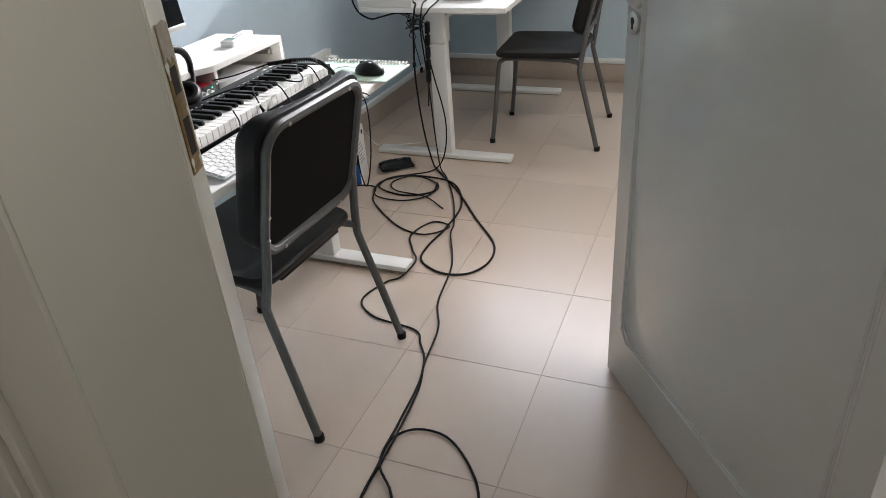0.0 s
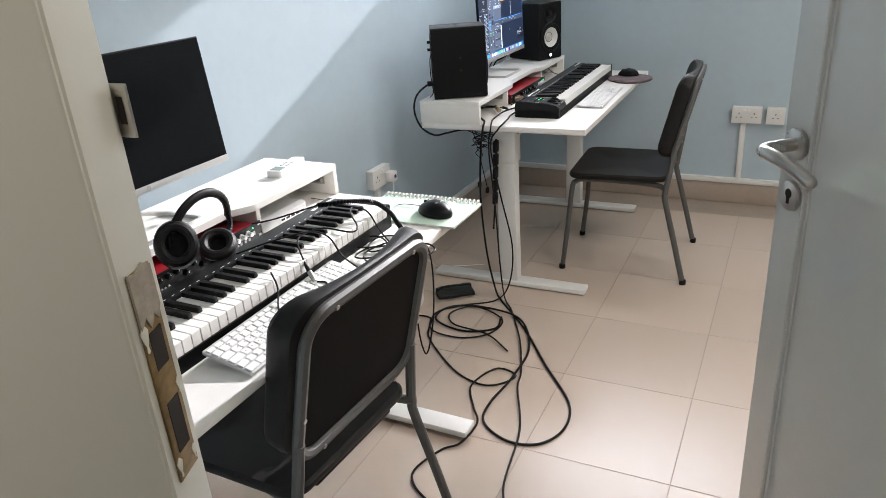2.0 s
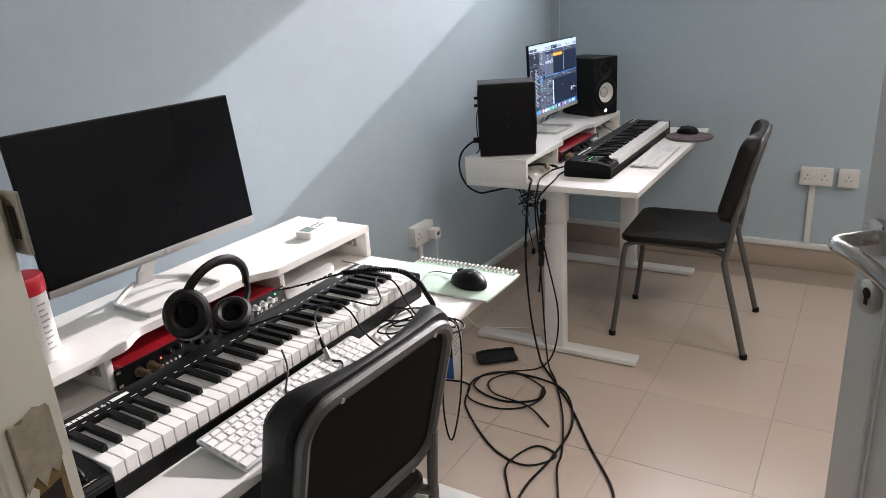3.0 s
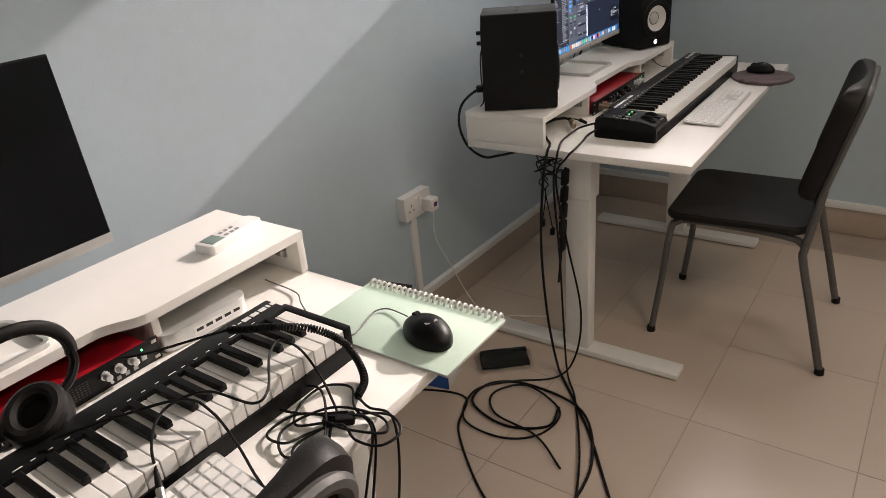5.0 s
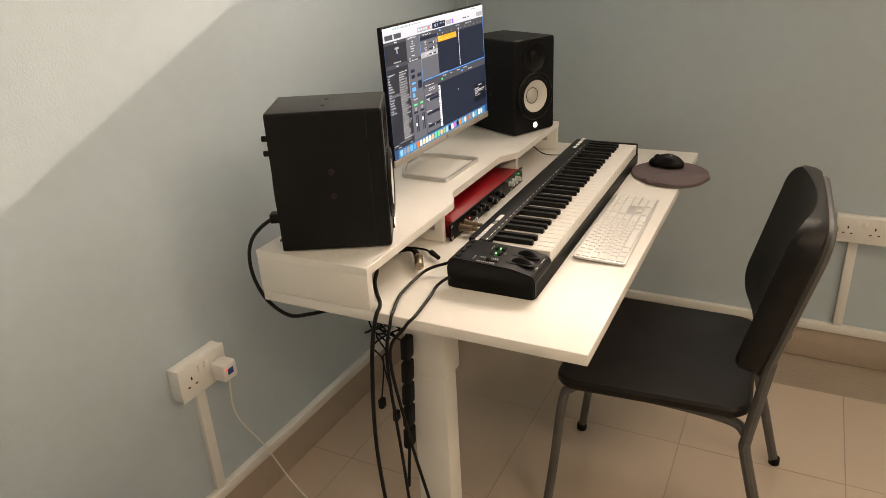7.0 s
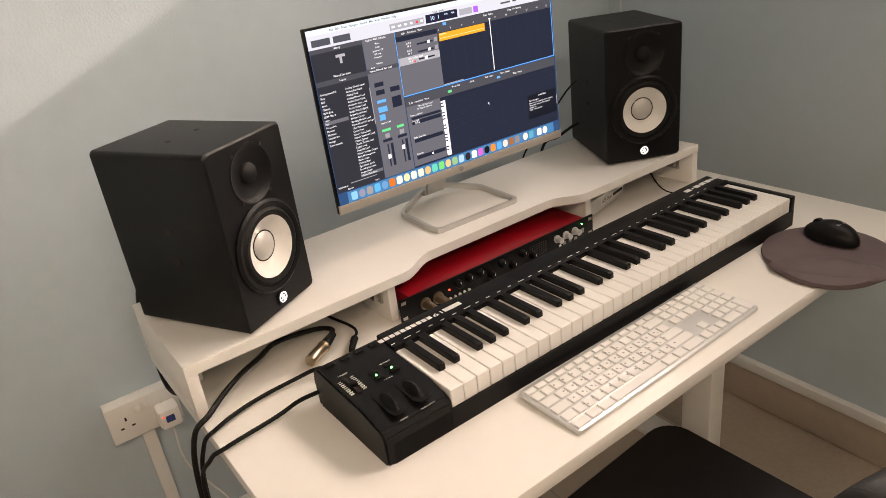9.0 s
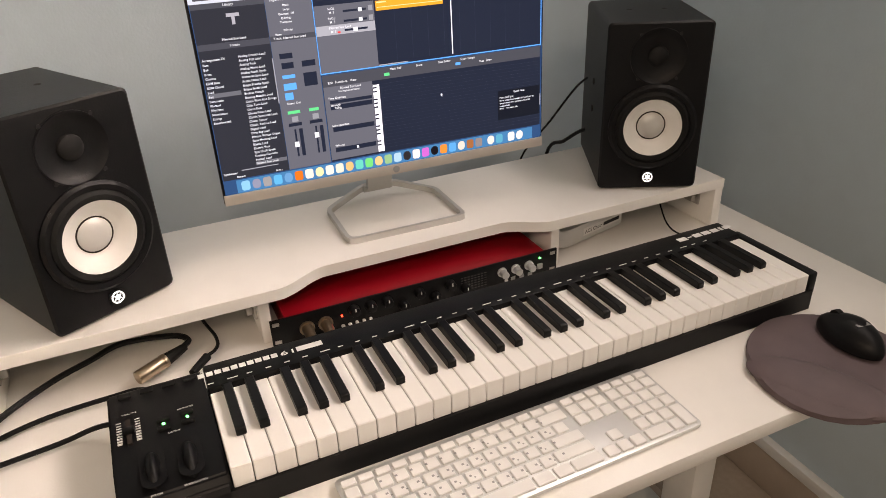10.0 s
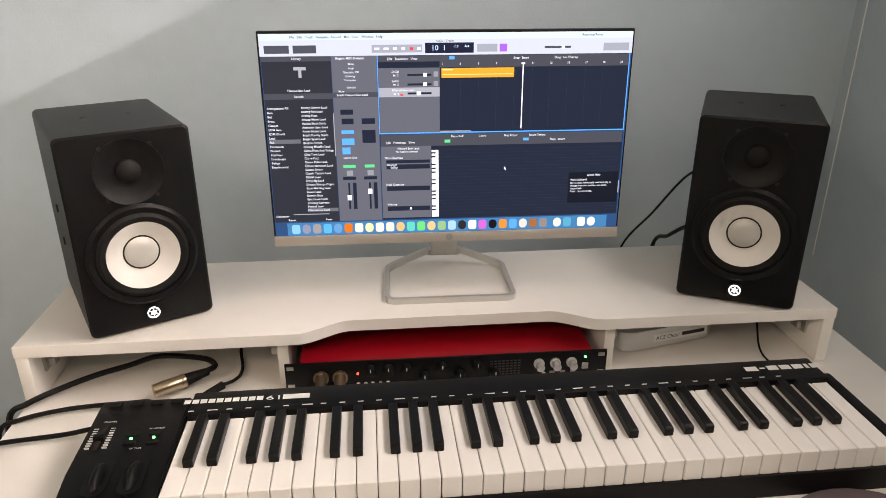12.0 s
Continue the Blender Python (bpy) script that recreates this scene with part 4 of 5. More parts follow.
HUES = [(0.25, 0.6, 0.9), (0.3, 0.35, 0.5), (0.35, 0.38, 0.42), (0.1, 0.5, 0.85), (0.15, 0.4, 0.7), (0.75, 0.25, 0.05), (0.85, 0.8, 0.78), (0.85, 0.8, 0.55), (0.8, 0.8, 0.8), (0.7, 0.75, 0.72), (0.8, 0.55, 0.3), (0.1, 0.65, 0.6), (0.15, 0.7, 0.3), (0.8, 0.6, 0.35), (0.3, 0.55, 0.35), (0.4, 0.65, 0.85), (0.05, 0.05, 0.06), (0.85, 0.8, 0.85), (0.6, 0.2, 0.7), (0.02, 0.02, 0.03), (0.85, 0.35, 0.1), (0.1, 0.45, 0.9), (0.7, 0.7, 0.7), (0.4, 0.2, 0.1), (0.3, 0.3, 0.33), (0.75, 0.75, 0.78), (0.1, 0.45, 0.65), (0.85, 0.86, 0.88), (0.8, 0.82, 0.85)]
for i, hue in enumerate(HUES):
    u = 0.052 + i * 0.0296 + (0.012 if i > 24 else 0) + (0.012 if i > 26 else 0)
    bm = B()
    prism(bm, rounded(0.0126, 0.0150, 0.0035 + 0.0025 * (i % 3 == 1), 4), 0.0022, 0.0023, Matrix(((0, 0, 1, 0), (1, 0, 0, -SW / 2 + (u + 0.012) * SW), (0, 1, 0, SH * (1 - 0.915)), (0, 0, 0, 1))))
    part("dock_icon", bm, glowing("dock_icon_light", tuple(c ** 1.3 for c in hue), 0.95), screen2)
names = "Arrangement FX,Bass,Bell,Brass,Classics,EDM Bass,EDM Chord,Lead,Pad,Percussion,Plucked,Rhythmic,Soundscape,Strings,Experimental".split(",")
sounds = "Analog Crunch Lead,Analog Fizz Lead,Analog Funk,Analog Mono Lead,Analog Stack Synth,Anthemic Sync Lead,Arctic Noise Lead,Bright Punchy Synth,Bright Synth Lead,Broken Circuit,Buzzing Metallic Lead,Celtic Flute And Strings,Chip Tune Lead,Citrus Fuzz,Classic Pulse Lead,Classic Sawtooth Lead,Classic Syncer,Classic Techno Lead,Digital Lead,Dirty Big Lead,Distant Vintage Organ,Early Morning Lead,Elastic Lead,Electric Buzz,Epic Hook Synth,Evolving Currents,Festival Lead,Filtered Saw Lead".split(",")
rows = [(n, 0.012, 0.340 + i * 0.0194, 0.0105) for i, n in enumerate(names)] + [(n, 0.102, 0.338 + i * 0.0180, 0.0105) for i, n in enumerate(sounds)]
rows += [("Library", 0.086, 0.123, 0.011), ("Filtered Saw Lead", 0.070, 0.262, 0.0105), ("Sounds", 0.087, 0.288, 0.0105), ("Region: MIDI Defaults", 0.200, 0.123, 0.0105), ("Track: Filtered Saw Lead", 0.198, 0.284, 0.0105), ("Edit   Functions   View", 0.335, 0.128, 0.011),
         ("SoCal", 0.346, 0.184, 0.0105), ("SoCal", 0.346, 0.225, 0.0105), ("Filtered Saw Lead", 0.346, 0.266, 0.0105), ("Snap:  Smart", 0.672, 0.128, 0.0105), ("Drag:  No Overlap", 0.783, 0.128, 0.0105),
         ("Edit   Functions   View", 0.325, 0.507, 0.011), ("Piano Roll", 0.505, 0.481, 0.0105), ("Score", 0.583, 0.481, 0.0105), ("Step Editor", 0.652, 0.481, 0.0105), ("Smart Tempo", 0.722, 0.481, 0.0105), ("Filtered Saw Lead", 0.357, 0.535, 0.0105), ("No Regions selected", 0.352, 0.549, 0.009),
         ("Time Quantize", 0.320, 0.578, 0.0105), ("Strength", 0.326, 0.612, 0.0105), ("Swing", 0.336, 0.625, 0.0105), ("Scale Quantize", 0.322, 0.708, 0.0105), ("Velocity", 0.325, 0.806, 0.0105), ("Snap:  Smart", 0.782, 0.503, 0.0105),
         ("Quick Help", 0.895, 0.682, 0.0105), ("Piano Roll grid", 0.848, 0.705, 0.010), ("Move notes horizontally and vertically to", 0.848, 0.720, 0.009), ("change their time position and pitch,", 0.848, 0.734, 0.009), ("respectively.", 0.848, 0.748, 0.009), ("Press    for more info.", 0.848, 0.762, 0.009),
         ("Mute:", 0.232, 0.147, 0.009), ("Loop:", 0.232, 0.165, 0.009), ("Quantize:  Off", 0.218, 0.183, 0.009), ("Q-Swing:", 0.224, 0.200, 0.009), ("Transpose:", 0.220, 0.217, 0.009), ("Velocity:", 0.226, 0.250, 0.009), ("More", 0.204, 0.267, 0.009), ("Stereo Out", 0.208, 0.573, 0.010), ("M  S", 0.350, 0.200, 0.010), ("M  S", 0.350, 0.241, 0.010), ("M  S", 0.350, 0.283, 0.010), ("Synthesizer", 0.012, 0.852, 0.010), ("Revert", 0.045, 0.872, 0.010), ("Save...", 0.150, 0.872, 0.010)]
rows += [(str(n), 0.479 + i * 0.0485, 0.152, 0.010) for i, n in enumerate(range(1, 23, 2)) if i != 4]
words(rows, glow("text", 0.72, 0.74, 0.76))
words([("10  1", 0.452, 0.088, 0.024), ("110", 0.510, 0.076, 0.012), ("4/4", 0.540, 0.076, 0.012)], glow("lcd_digits", 0.55, 0.75, 0.95), name="lcd_digits")
words([("File   Edit   Track   Navigate   Record   Mix   View   Window   Help", 0.085, 0.032, 0.011), ("SoCal - Tracks", 0.465, 0.052, 0.010), ("Recording Room", 0.855, 0.030, 0.010)], glow("menu_ink", 0.05, 0.06, 0.08), name="menu_words")
bm = B()
box(bm, 0.0024, 0.0026, -SW / 2 + 0.090 * SW, -SW / 2 + 0.122 * SW, SH * 0.832, SH * 0.846)
box(bm, 0.0024, 0.0026, -SW / 2 + 0.102 * SW, -SW / 2 + 0.110 * SW, SH * 0.80, SH * 0.832)
part("instrument_picture", bm, glow("picture", 0.35, 0.35, 0.38), screen2)
bm = B()
prism(bm, [(0, 0), (0.0032, -0.0034), (0.0018, -0.0036), (0.0028, -0.006), (0.0016, -0.0064), (0.0009, -0.0040), (0, -0.0050)], 0.0027, 0.0028, Matrix(((0, 0, 1, 0), (1, 0, 0, -SW / 2 + 0.655 * SW), (0, 1, 0, SH * (1 - 0.625)), (0, 0, 0, 1))))
part("pointer", bm, G_WHITE, screen2)


# ---- slim aluminium computer keyboards: x along the rows, y to the back ----
def computer_keyboard(m, label):
    k = thing("computer_keyboard", m, label, "keyboard", "computer keyboards")
    bm = B()
    L, D = 0.428, 0.117
    prism(bm, rounded(L, D, 0.006, 3), 0.0, 0.005, Matrix.Translation((L / 2, D / 2, 0.004)) @ Matrix.Rotation(radians(2.2), 4, "X"), 0.001)
    part("plate", bm, ALU, k)
    sizes = {}

    def key(x, y, w, h=0.0155):
        if (w, h) not in sizes:
            sizes[(w, h)] = mesh_of("key", box(B(), 0, w, 0, h, 0, 0.0036, 0.0009, 1), CAPW)
        ob = new("key", sizes[(w, h)])
        ob.parent = k
        ob.matrix_basis = Matrix.Translation((x, y, 0.0066 + (y - 0.02) * 0.038)) @ Matrix.Rotation(radians(2.2), 4, "X")

    u, g = 0.0190, 0.0160
    x0 = 0.005
    for i in range(14):
        key(x0 + i * 0.0204, 0.1000, 0.0172, 0.0100)
    for i in range(13):
        key(x0 + i * u, 0.0812, g)
    key(x0 + 13 * u, 0.0812, 0.0350)
    key(x0, 0.0622, 0.0255)
    for i in range(13):
        key(x0 + 0.0285 + i * u, 0.0622, g)
    key(x0, 0.0432, 0.0305)
    for i in range(11):
        key(x0 + 0.0335 + i * u, 0.0432, g)
    key(x0 + 0.0335 + 11 * u, 0.0432, 0.0390)
    key(x0, 0.0242, 0.0210)
    for i in range(11):
        key(x0 + 0.024 + i * u, 0.0242, g)
    key(x0 + 0.024 + 11 * u, 0.0242, 0.0490)
    for x, w in ((0, 0.0255), (0.0285, 0.0205), (0.052, 0.0235), (0.0785, 0.112), (0.1935, 0.0235), (0.220, 0.0205), (0.2435, 0.038)):
        key(x0 + x, 0.0052, w)
    xb = 0.2935
    for r, y in enumerate((0.0812, 0.0622)):
        for i in range(3):
            key(xb + i * u, y, g)
    key(xb + u, 0.0242, g)
    for i in range(3):
        key(xb + i * u, 0.0052, g)
    for i in range(3):
        key(xb + i * u, 0.1000, g, 0.0100)
    xc = 0.3535
    for i in range(4):
        key(xc + i * 0.0182, 0.1000, 0.0155, 0.0100)
        for y in (0.0812, 0.0622, 0.0432):
            key(xc + i * 0.0182, y, 0.0155)
    for i in range(3):
        key(xc + i * 0.0182, 0.0242, 0.0155)
    key(xc, 0.0052, 0.0337)
    key(xc + 2 * 0.0182, 0.0052, 0.0155)
    key(xc + 3 * 0.0182, 0.0052, 0.0155, 0.0345)
    bm = B()
    rnd = random.Random(5)
    for y in (0.0812, 0.0622, 0.0432, 0.0242):
        for i in range(12):
            x = x0 + 0.0335 + i * u * 0.97
            z = 0.01035 + (y - 0.02) * 0.038 + 0.0003
            box(bm, x + 0.006, x + 0.009, y + 0.007, y + 0.0098, z, z + 0.0001)
            if rnd.random() < 0.6:
                box(bm, x + 0.0105, x + 0.0125, y + 0.0035, y + 0.0055, z, z + 0.0001)
    tagged(part("key_legends", bm, LEGEND, k, "small grey printed key marks"), kind="stuff")
    return k


computer_keyboard(pose(-0.774, 3.365, 0.758, 0, 0, 92.2), "slim white aluminium keyboard with number pad")
computer_keyboard(pose(-0.815, 1.142, 0.7685, 0, 0, 91.0) @ pose(0, 0, 0, 9), "slim white aluminium keyboard beneath loose thin cables")


# ---- computer mice ----
def mouse(m, label):
    k = thing("computer_mouse", m, label, "mouse", "mice")
    bm = B()
    ball(bm, (0, 0, 0.006), 0.054, 0.031, 0.031, 28, 18)
    for v in bm.verts:
        if v.co.z < 0.002:
            v.co.z = 0.002
        v.co.z *= 1.0 - 0.25 * max(0, v.co.x / 0.054)
        v.co.y *= 1.0 - 0.08 * (v.co.x / 0.054) ** 2
    part("shell", bm, BLACKP, k)
    bm = B()
    cyl(bm, (0.028, -0.004, 0.022), (0, 1, 0), 0.010, 0.008, seg=20)
    part("scroll_wheel", bm, RUBBER, k)
    part("badge", box(B(), -0.018, -0.012, -0.010, 0.010, 0.0345, 0.0352, 0.0002), LEGEND, k)
    return k


mouse(pose(-0.832, 4.084, 0.768, 0, 0, 172), "black computer mouse on a round gel pad")
mouse(pose(-0.868, 1.966, 0.774, 0, 0, 158) @ Matrix.Diagonal((1.12, 1.2, 1.1, 1)), "black wired computer mouse on a mint sketch pad")

PADM = material("mauve_gel_pad", (0.115, 0.083, 0.088), 0.7, vary=0.12, bump=0.0003, bump_scale=500)
bm = B()
out = []
for i in range(40):
    a = 2 * math.pi * i / 40
    r = 0.112 + 0.022 * max(0, math.cos(a)) ** 3
    out.append((r * math.cos(a), 0.98 * r * math.sin(a)))
rings = []
for sc, z in ((0.97, 0.0), (1.0, 0.003), (0.99, 0.007), (0.95, 0.008), (0.7, 0.008), (0.3, 0.008)):
    rings.append([bm.verts.new((x * sc, y * sc, z + (0.014 * max(0, min(1, (x * sc - 0.045) / 0.03)) * (1 - max(0, (math.hypot(x, y) * sc - 0.10) / 0.04)) if z > 0.006 else 0))) for x, y in out])
for a, b in zip(rings, rings[1:]):
    for i in range(40):
        bm.faces.new((a[i], a[(i + 1) % 40], b[(i + 1) % 40], b[i]))
bm.faces.new(rings[0][::-1])
bm.faces.new(rings[-1])
pad = thing("mouse_pad", pose(-0.812, 4.035, 0.758, 0, 0, -62), "mauve round mouse pad with gel wrist rest", "mouse pad")
part("mat", bm, PADM, pad)
part("wrist_rest", ball(B(), (0.076, 0, 0.009), 0.042, 0.092, 0.016), PADM, pad, "raised gel wrist rest")

# ---- spiral sketch pad on the sunlit desk ----
note = thing("sketch_pad", pose(-0.775, 1.890, 0.768, 0, 0, 91), "mint-green spiral-bound sketch pad on the white desk", "notebook")
part("pages", box(B(), 0, 0.186, 0, 0.312, 0.0, 0.0045, 0.0008), INK, note)
part("cover", box(B(), -0.001, 0.188, -0.001, 0.313, 0.0047, 0.0062, 0.0004), material("mint_card", (0.60, 0.77, 0.65), 0.6, vary=0.03), note, "mint-green card cover")
rim = mesh_of("wire_loop", tube(B(), [Vector((0.186 + 0.008 * math.cos(a), 0, 0.006 + 0.008 * math.sin(a))) for a in [2 * math.pi * i / 14 for i in range(14)]], 0.0030, 6, True), TRUNK)
for i in range(24):
    w = new("wire_loop", rim)
    w.parent, w.location = note, (0, 0.010 + i * 0.0127, 0)

# ---- headphones leaning on the sunlit keyboard ----
hp = thing("headphones", pose(-1.185, 1.37, 0.0), "black studio headphones leaning against the desk shelf", "headphones")
bm = B()
arc = [Vector((-0.02 + 0.02 * math.sin(a), 0.082 - 0.088 * math.cos(a), 0.893 + 0.080 * math.sin(a))) for a in [radians(-8 + 190 * i / 24) for i in range(25)]]
tube(bm, arc, 0.0105, 10, flat=0.75)
part("headband", bm, CHAIRP, hp)


def cup(center, facing, r, name_label):
    m = look(center, facing)
    bm = B()
    spun(bm, [(r * 0.55, 0.0), (r * 0.92, 0.0), (r, 0.010), (r * 0.97, 0.020), (r * 0.6, 0.032), (r * 0.2, 0.034)], m @ Matrix.Diagonal((1, 1.15, 1, 1)), 32)
    c = part("ear_cup", bm, BLACKP, hp, name_label)
    bm = B()
    ringp = [m @ Vector((r * 0.72 * math.cos(a), r * 0.83 * math.sin(a), -0.010)) for a in [2 * math.pi * i / 32 for i in range(32)]]
    tube(bm, ringp, 0.0125, 10, True)
    part("ear_cushion", bm, CHAIRP, c)
    bm = B()
    spun(bm, [(r * 0.6, -0.003), (r * 0.6, -0.002)], m @ Matrix.Diagonal((1, 1.15, 1, 1)), 24)
    part("ear_cloth", bm, PADF, c)


cup(Vector((-0.005, -0.010, 0.888)), Vector((0.55, -0.50, 1.20)), 0.048, "black ear cup with soft cushion")
cup(Vector((0.020, 0.084, 0.846)), Vector((0.30, -0.22, 1.75)), 0.044, "black ear cup with soft cushion")
for line in ([(-0.02, -0.006, 0.90), (-0.018, -0.014, 0.905), (-0.012, -0.02, 0.885)], [(-0.02, 0.169, 0.90), (-0.012, 0.165, 0.875), (0.0, 0.14, 0.855), (0.004, 0.11, 0.852)]):
    part("yoke", tube(B(), smooth_line(line, 4), 0.007, 8), BLACKP, hp)


def cable(pts, r=0.003, label="black cable lying loose", mat=None, n=7, category="cable"):
    return solid("cable", tube(B(), smooth_line(pts, n), r, 7), mat or CORD, label, category)


# coiled cord and thin leads over the near keyboard
coil = smooth_line([(-1.075, 1.722, 0.864), (-1.040, 1.740, 0.866), (-1.005, 1.764, 0.867), (-0.955, 1.795, 0.860), (-0.928, 1.826, 0.825), (-0.908, 1.832, 0.790), (-0.880, 1.812, 0.777), (-0.862, 1.775, 0.777)], 28)
helix = []
for i, p in enumerate(coil[:-1]):
    way = (coil[i + 1] - p).normalized()
    a = way.cross(Vector((0, 0, 1))).normalized()
    b = a.cross(way)
    for s in range(4):
        t = (i + s / 4) * 2.6
        helix.append(p + (coil[i + 1] - p) * (s / 4) + a * 0.0052 * math.cos(t) + b * 0.0052 * math.sin(t))
solid("coiled_cord", tube(B(), helix, 0.0018, 5), CORD, "black coiled headphone cord over the keyboard end", "cable")
for pts in ([(-1.19, 1.60, 0.846), (-1.165, 1.625, 0.847), (-1.145, 1.655, 0.848), (-1.10, 1.702, 0.858), (-1.075, 1.722, 0.864)],
            [(-0.945, 1.487, 0.818), (-0.968, 1.502, 0.842), (-0.999, 1.536, 0.852), (-1.005, 1.574, 0.854), (-0.975, 1.606, 0.858), (-0.912, 1.626, 0.848), (-0.914, 1.657, 0.850), (-0.966, 1.709, 0.858), (-0.982, 1.745, 0.860), (-0.945, 1.752, 0.850), (-0.922, 1.762, 0.80), (-0.885, 1.745, 0.779), (-0.858, 1.727, 0.780)],
            [(-1.10, 1.44, 0.844), (-1.05, 1.50, 0.856), (-0.996, 1.574, 0.858), (-0.949, 1.585, 0.848), (-0.92, 1.592, 0.80), (-0.858, 1.571, 0.784), (-0.815, 1.565, 0.775), (-0.80, 1.605, 0.772), (-0.815, 1.655, 0.773), (-0.840, 1.690, 0.777), (-0.856, 1.712, 0.782)],
            [(-0.96, 1.39, 0.842), (-0.93, 1.37, 0.82), (-0.90, 1.33, 0.795), (-0.87, 1.32, 0.791), (-0.85, 1.36, 0.788), (-0.85, 1.42, 0.789), (-0.88, 1.47, 0.792), (-0.90, 1.462, 0.796)],
            [(-0.841, 1.617, 0.775), (-0.869, 1.649, 0.774), (-0.855, 1.697, 0.778), (-0.832, 1.743, 0.778), (-0.790, 1.766, 0.777), (-0.757, 1.748, 0.773), (-0.765, 1.712, 0.772), (-0.80, 1.700, 0.776), (-0.834, 1.709, 0.783), (-0.870, 1.679, 0.774), (-0.882, 1.642, 0.778), (-0.919, 1.641, 0.775), (-0.926, 1.668, 0.775), (-0.908, 1.700, 0.779), (-0.85, 1.715, 0.785)],
            [(-0.855, 1.70, 0.784), (-0.90, 1.68, 0.776), (-0.93, 1.72, 0.775), (-0.93, 1.77, 0.775), (-0.89, 1.79, 0.775), (-0.845, 1.75, 0.780), (-0.80, 1.735, 0.770), (-0.785, 1.700, 0.72), (-0.79, 1.680, 0.66), (-0.80, 1.655, 0.64)],
            [(-0.862, 1.775, 0.777), (-0.83, 1.765, 0.776), (-0.795, 1.775, 0.765), (-0.770, 1.750, 0.70), (-0.752, 1.70, 0.60), (-0.762, 1.67, 0.52), (-0.79, 1.69, 0.60), (-0.80, 1.74, 0.765), (-0.85, 1.73, 0.782)],
            [(-0.845, 1.735, 0.783), (-0.90, 1.705, 0.778), (-0.955, 1.695, 0.776), (-0.968, 1.735, 0.778), (-0.925, 1.755, 0.784), (-0.87, 1.715, 0.786), (-0.835, 1.665, 0.776), (-0.865, 1.625, 0.774), (-0.905, 1.660, 0.779), (-0.868, 1.728, 0.787), (-0.80, 1.755, 0.778), (-0.775, 1.735, 0.774), (-0.82, 1.705, 0.783), (-0.862, 1.700, 0.786)]):
    cable(pts, 0.0021, "thin black lead tangled on the desk")
coupler = thing("cable_coupler", pose(-0.852, 1.722, 0.7685, 0, 0, 38), "small black audio coupler among thin leads on the desk", "adapter")
part("body", box(B(), -0.024, 0.024, -0.010, 0.010, 0.0, 0.014, 0.004), RUBBER, coupler)
bm = B()
cyl(bm, (0.022, 0, 0.008), (1, 0, 0), 0.0032, 0.014, seg=14)
part("jack", bm, ZINC, coupler, "silver jack sleeve")
cable([(-0.930, 1.990, 0.784), (-0.954, 1.997, 0.781), (-0.988, 2.000, 0.779), (-1.002, 1.978, 0.779), (-0.990, 1.935, 0.779), (-0.985, 1.90, 0.779), (-1.01, 1.875, 0.782), (-1.06, 1.885, 0.79), (-1.14, 1.93, 0.785), (-1.20, 1.97, 0.774), (-1.30, 1.98, 0.773)], 0.0014, "thin grey mouse cable", material("grey_lead", (0.12, 0.12, 0.12), 0.5))
bm = B()
cyl(bm, (-0.930, 1.478, 0.808), (0.55, -0.32, -0.32), 0.0058, 0.030, 0.0058, 16, 0.001)
adp = solid("jack_adapter", bm, ZINC, "small silver audio jack adapter on a thin lead", "plug")
bm = B()
cyl(bm, (-0.930, 1.478, 0.808), (-0.55, 0.32, 0.36), 0.0055, 0.026, 0.003, 14)
part("boot", bm, RUBBER, adp)

# ---- remote control, wipes canister, clear cup ----
rem = thing("remote_control", pose(-1.360, 1.963, 0.862, 0, 0, 97.5) @ Matrix.Diagonal((0.92, 1.08, 1, 1)), "white air-conditioner remote control on the desk shelf", "remote")
bm = B()
prism(bm, [(x, y * (0.88 - 1.5 * x)) for x, y in rounded(0.168, 0.048, 0.010, 4)], 0, 0.020, Matrix(), 0.004)
part("body", bm, CAPW, rem)
part("display", box(B(), -0.072, -0.034, -0.017, 0.017, 0.0198, 0.0206, 0.0003), material("grey_green_lcd", (0.20, 0.28, 0.25), 0.25), rem)
bm = B()
for x in (-0.020, -0.004, 0.012):
    for y in (-0.010, 0.006):
        prism(bm, [(x + a * 0.6, y + b * 0.7) for a, b in rounded(0.016, 0.010, 0.004, 3)], 0.0198, 0.0212)
pieces("button", bm, LEGEND, rem)
can = thing("wipes_canister", pose(-1.343, 1.131, 0.862) @ Matrix.Diagonal((1, 1, 0.94, 1)), "white wipes canister with a red lid on the shelf", "canister")
part("tub", spun(B(), [(0.036, 0), (0.039, 0.003), (0.039, 0.140), (0.037, 0.150)], Matrix(), 32), TRUNK, can)
part("lid", spun(B(), [(0.0405, 0.148), (0.041, 0.152), (0.041, 0.178), (0.038, 0.184), (0.020, 0.186)], Matrix(), 32), material("red_lid", (0.55, 0.015, 0.03), 0.35), can, "red plastic lid")
bm = B()
for i in range(9):
    for j in range(3):
        a0 = radians(-75 + j * 40)
        z = 0.125 - i * 0.012
        for s in range(3 if (i + j) % 3 else 2):
            a = a0 + s * 0.16
            p = Vector((0.0393 * math.cos(a), 0.0393 * math.sin(a), z))
            b2 = box(B(), 0, 0.0005, -0.0025, 0.0025, 0, 0.0035)
            bmesh.ops.transform(b2, matrix=Matrix.Translation(p) @ Matrix.Rotation(a, 4, "Z"), verts=b2.verts)
            bm = merged(bm, b2)
tagged(part("label_print", bm, LEGEND, can, "rows of small grey print"), kind="stuff")
bm = B()
spun(bm, [(0.027, 0), (0.030, 0.002), (0.033, 0.075), (0.031, 0.0755), (0.028, 0.006), (0.001, 0.005)], Matrix(), 28)
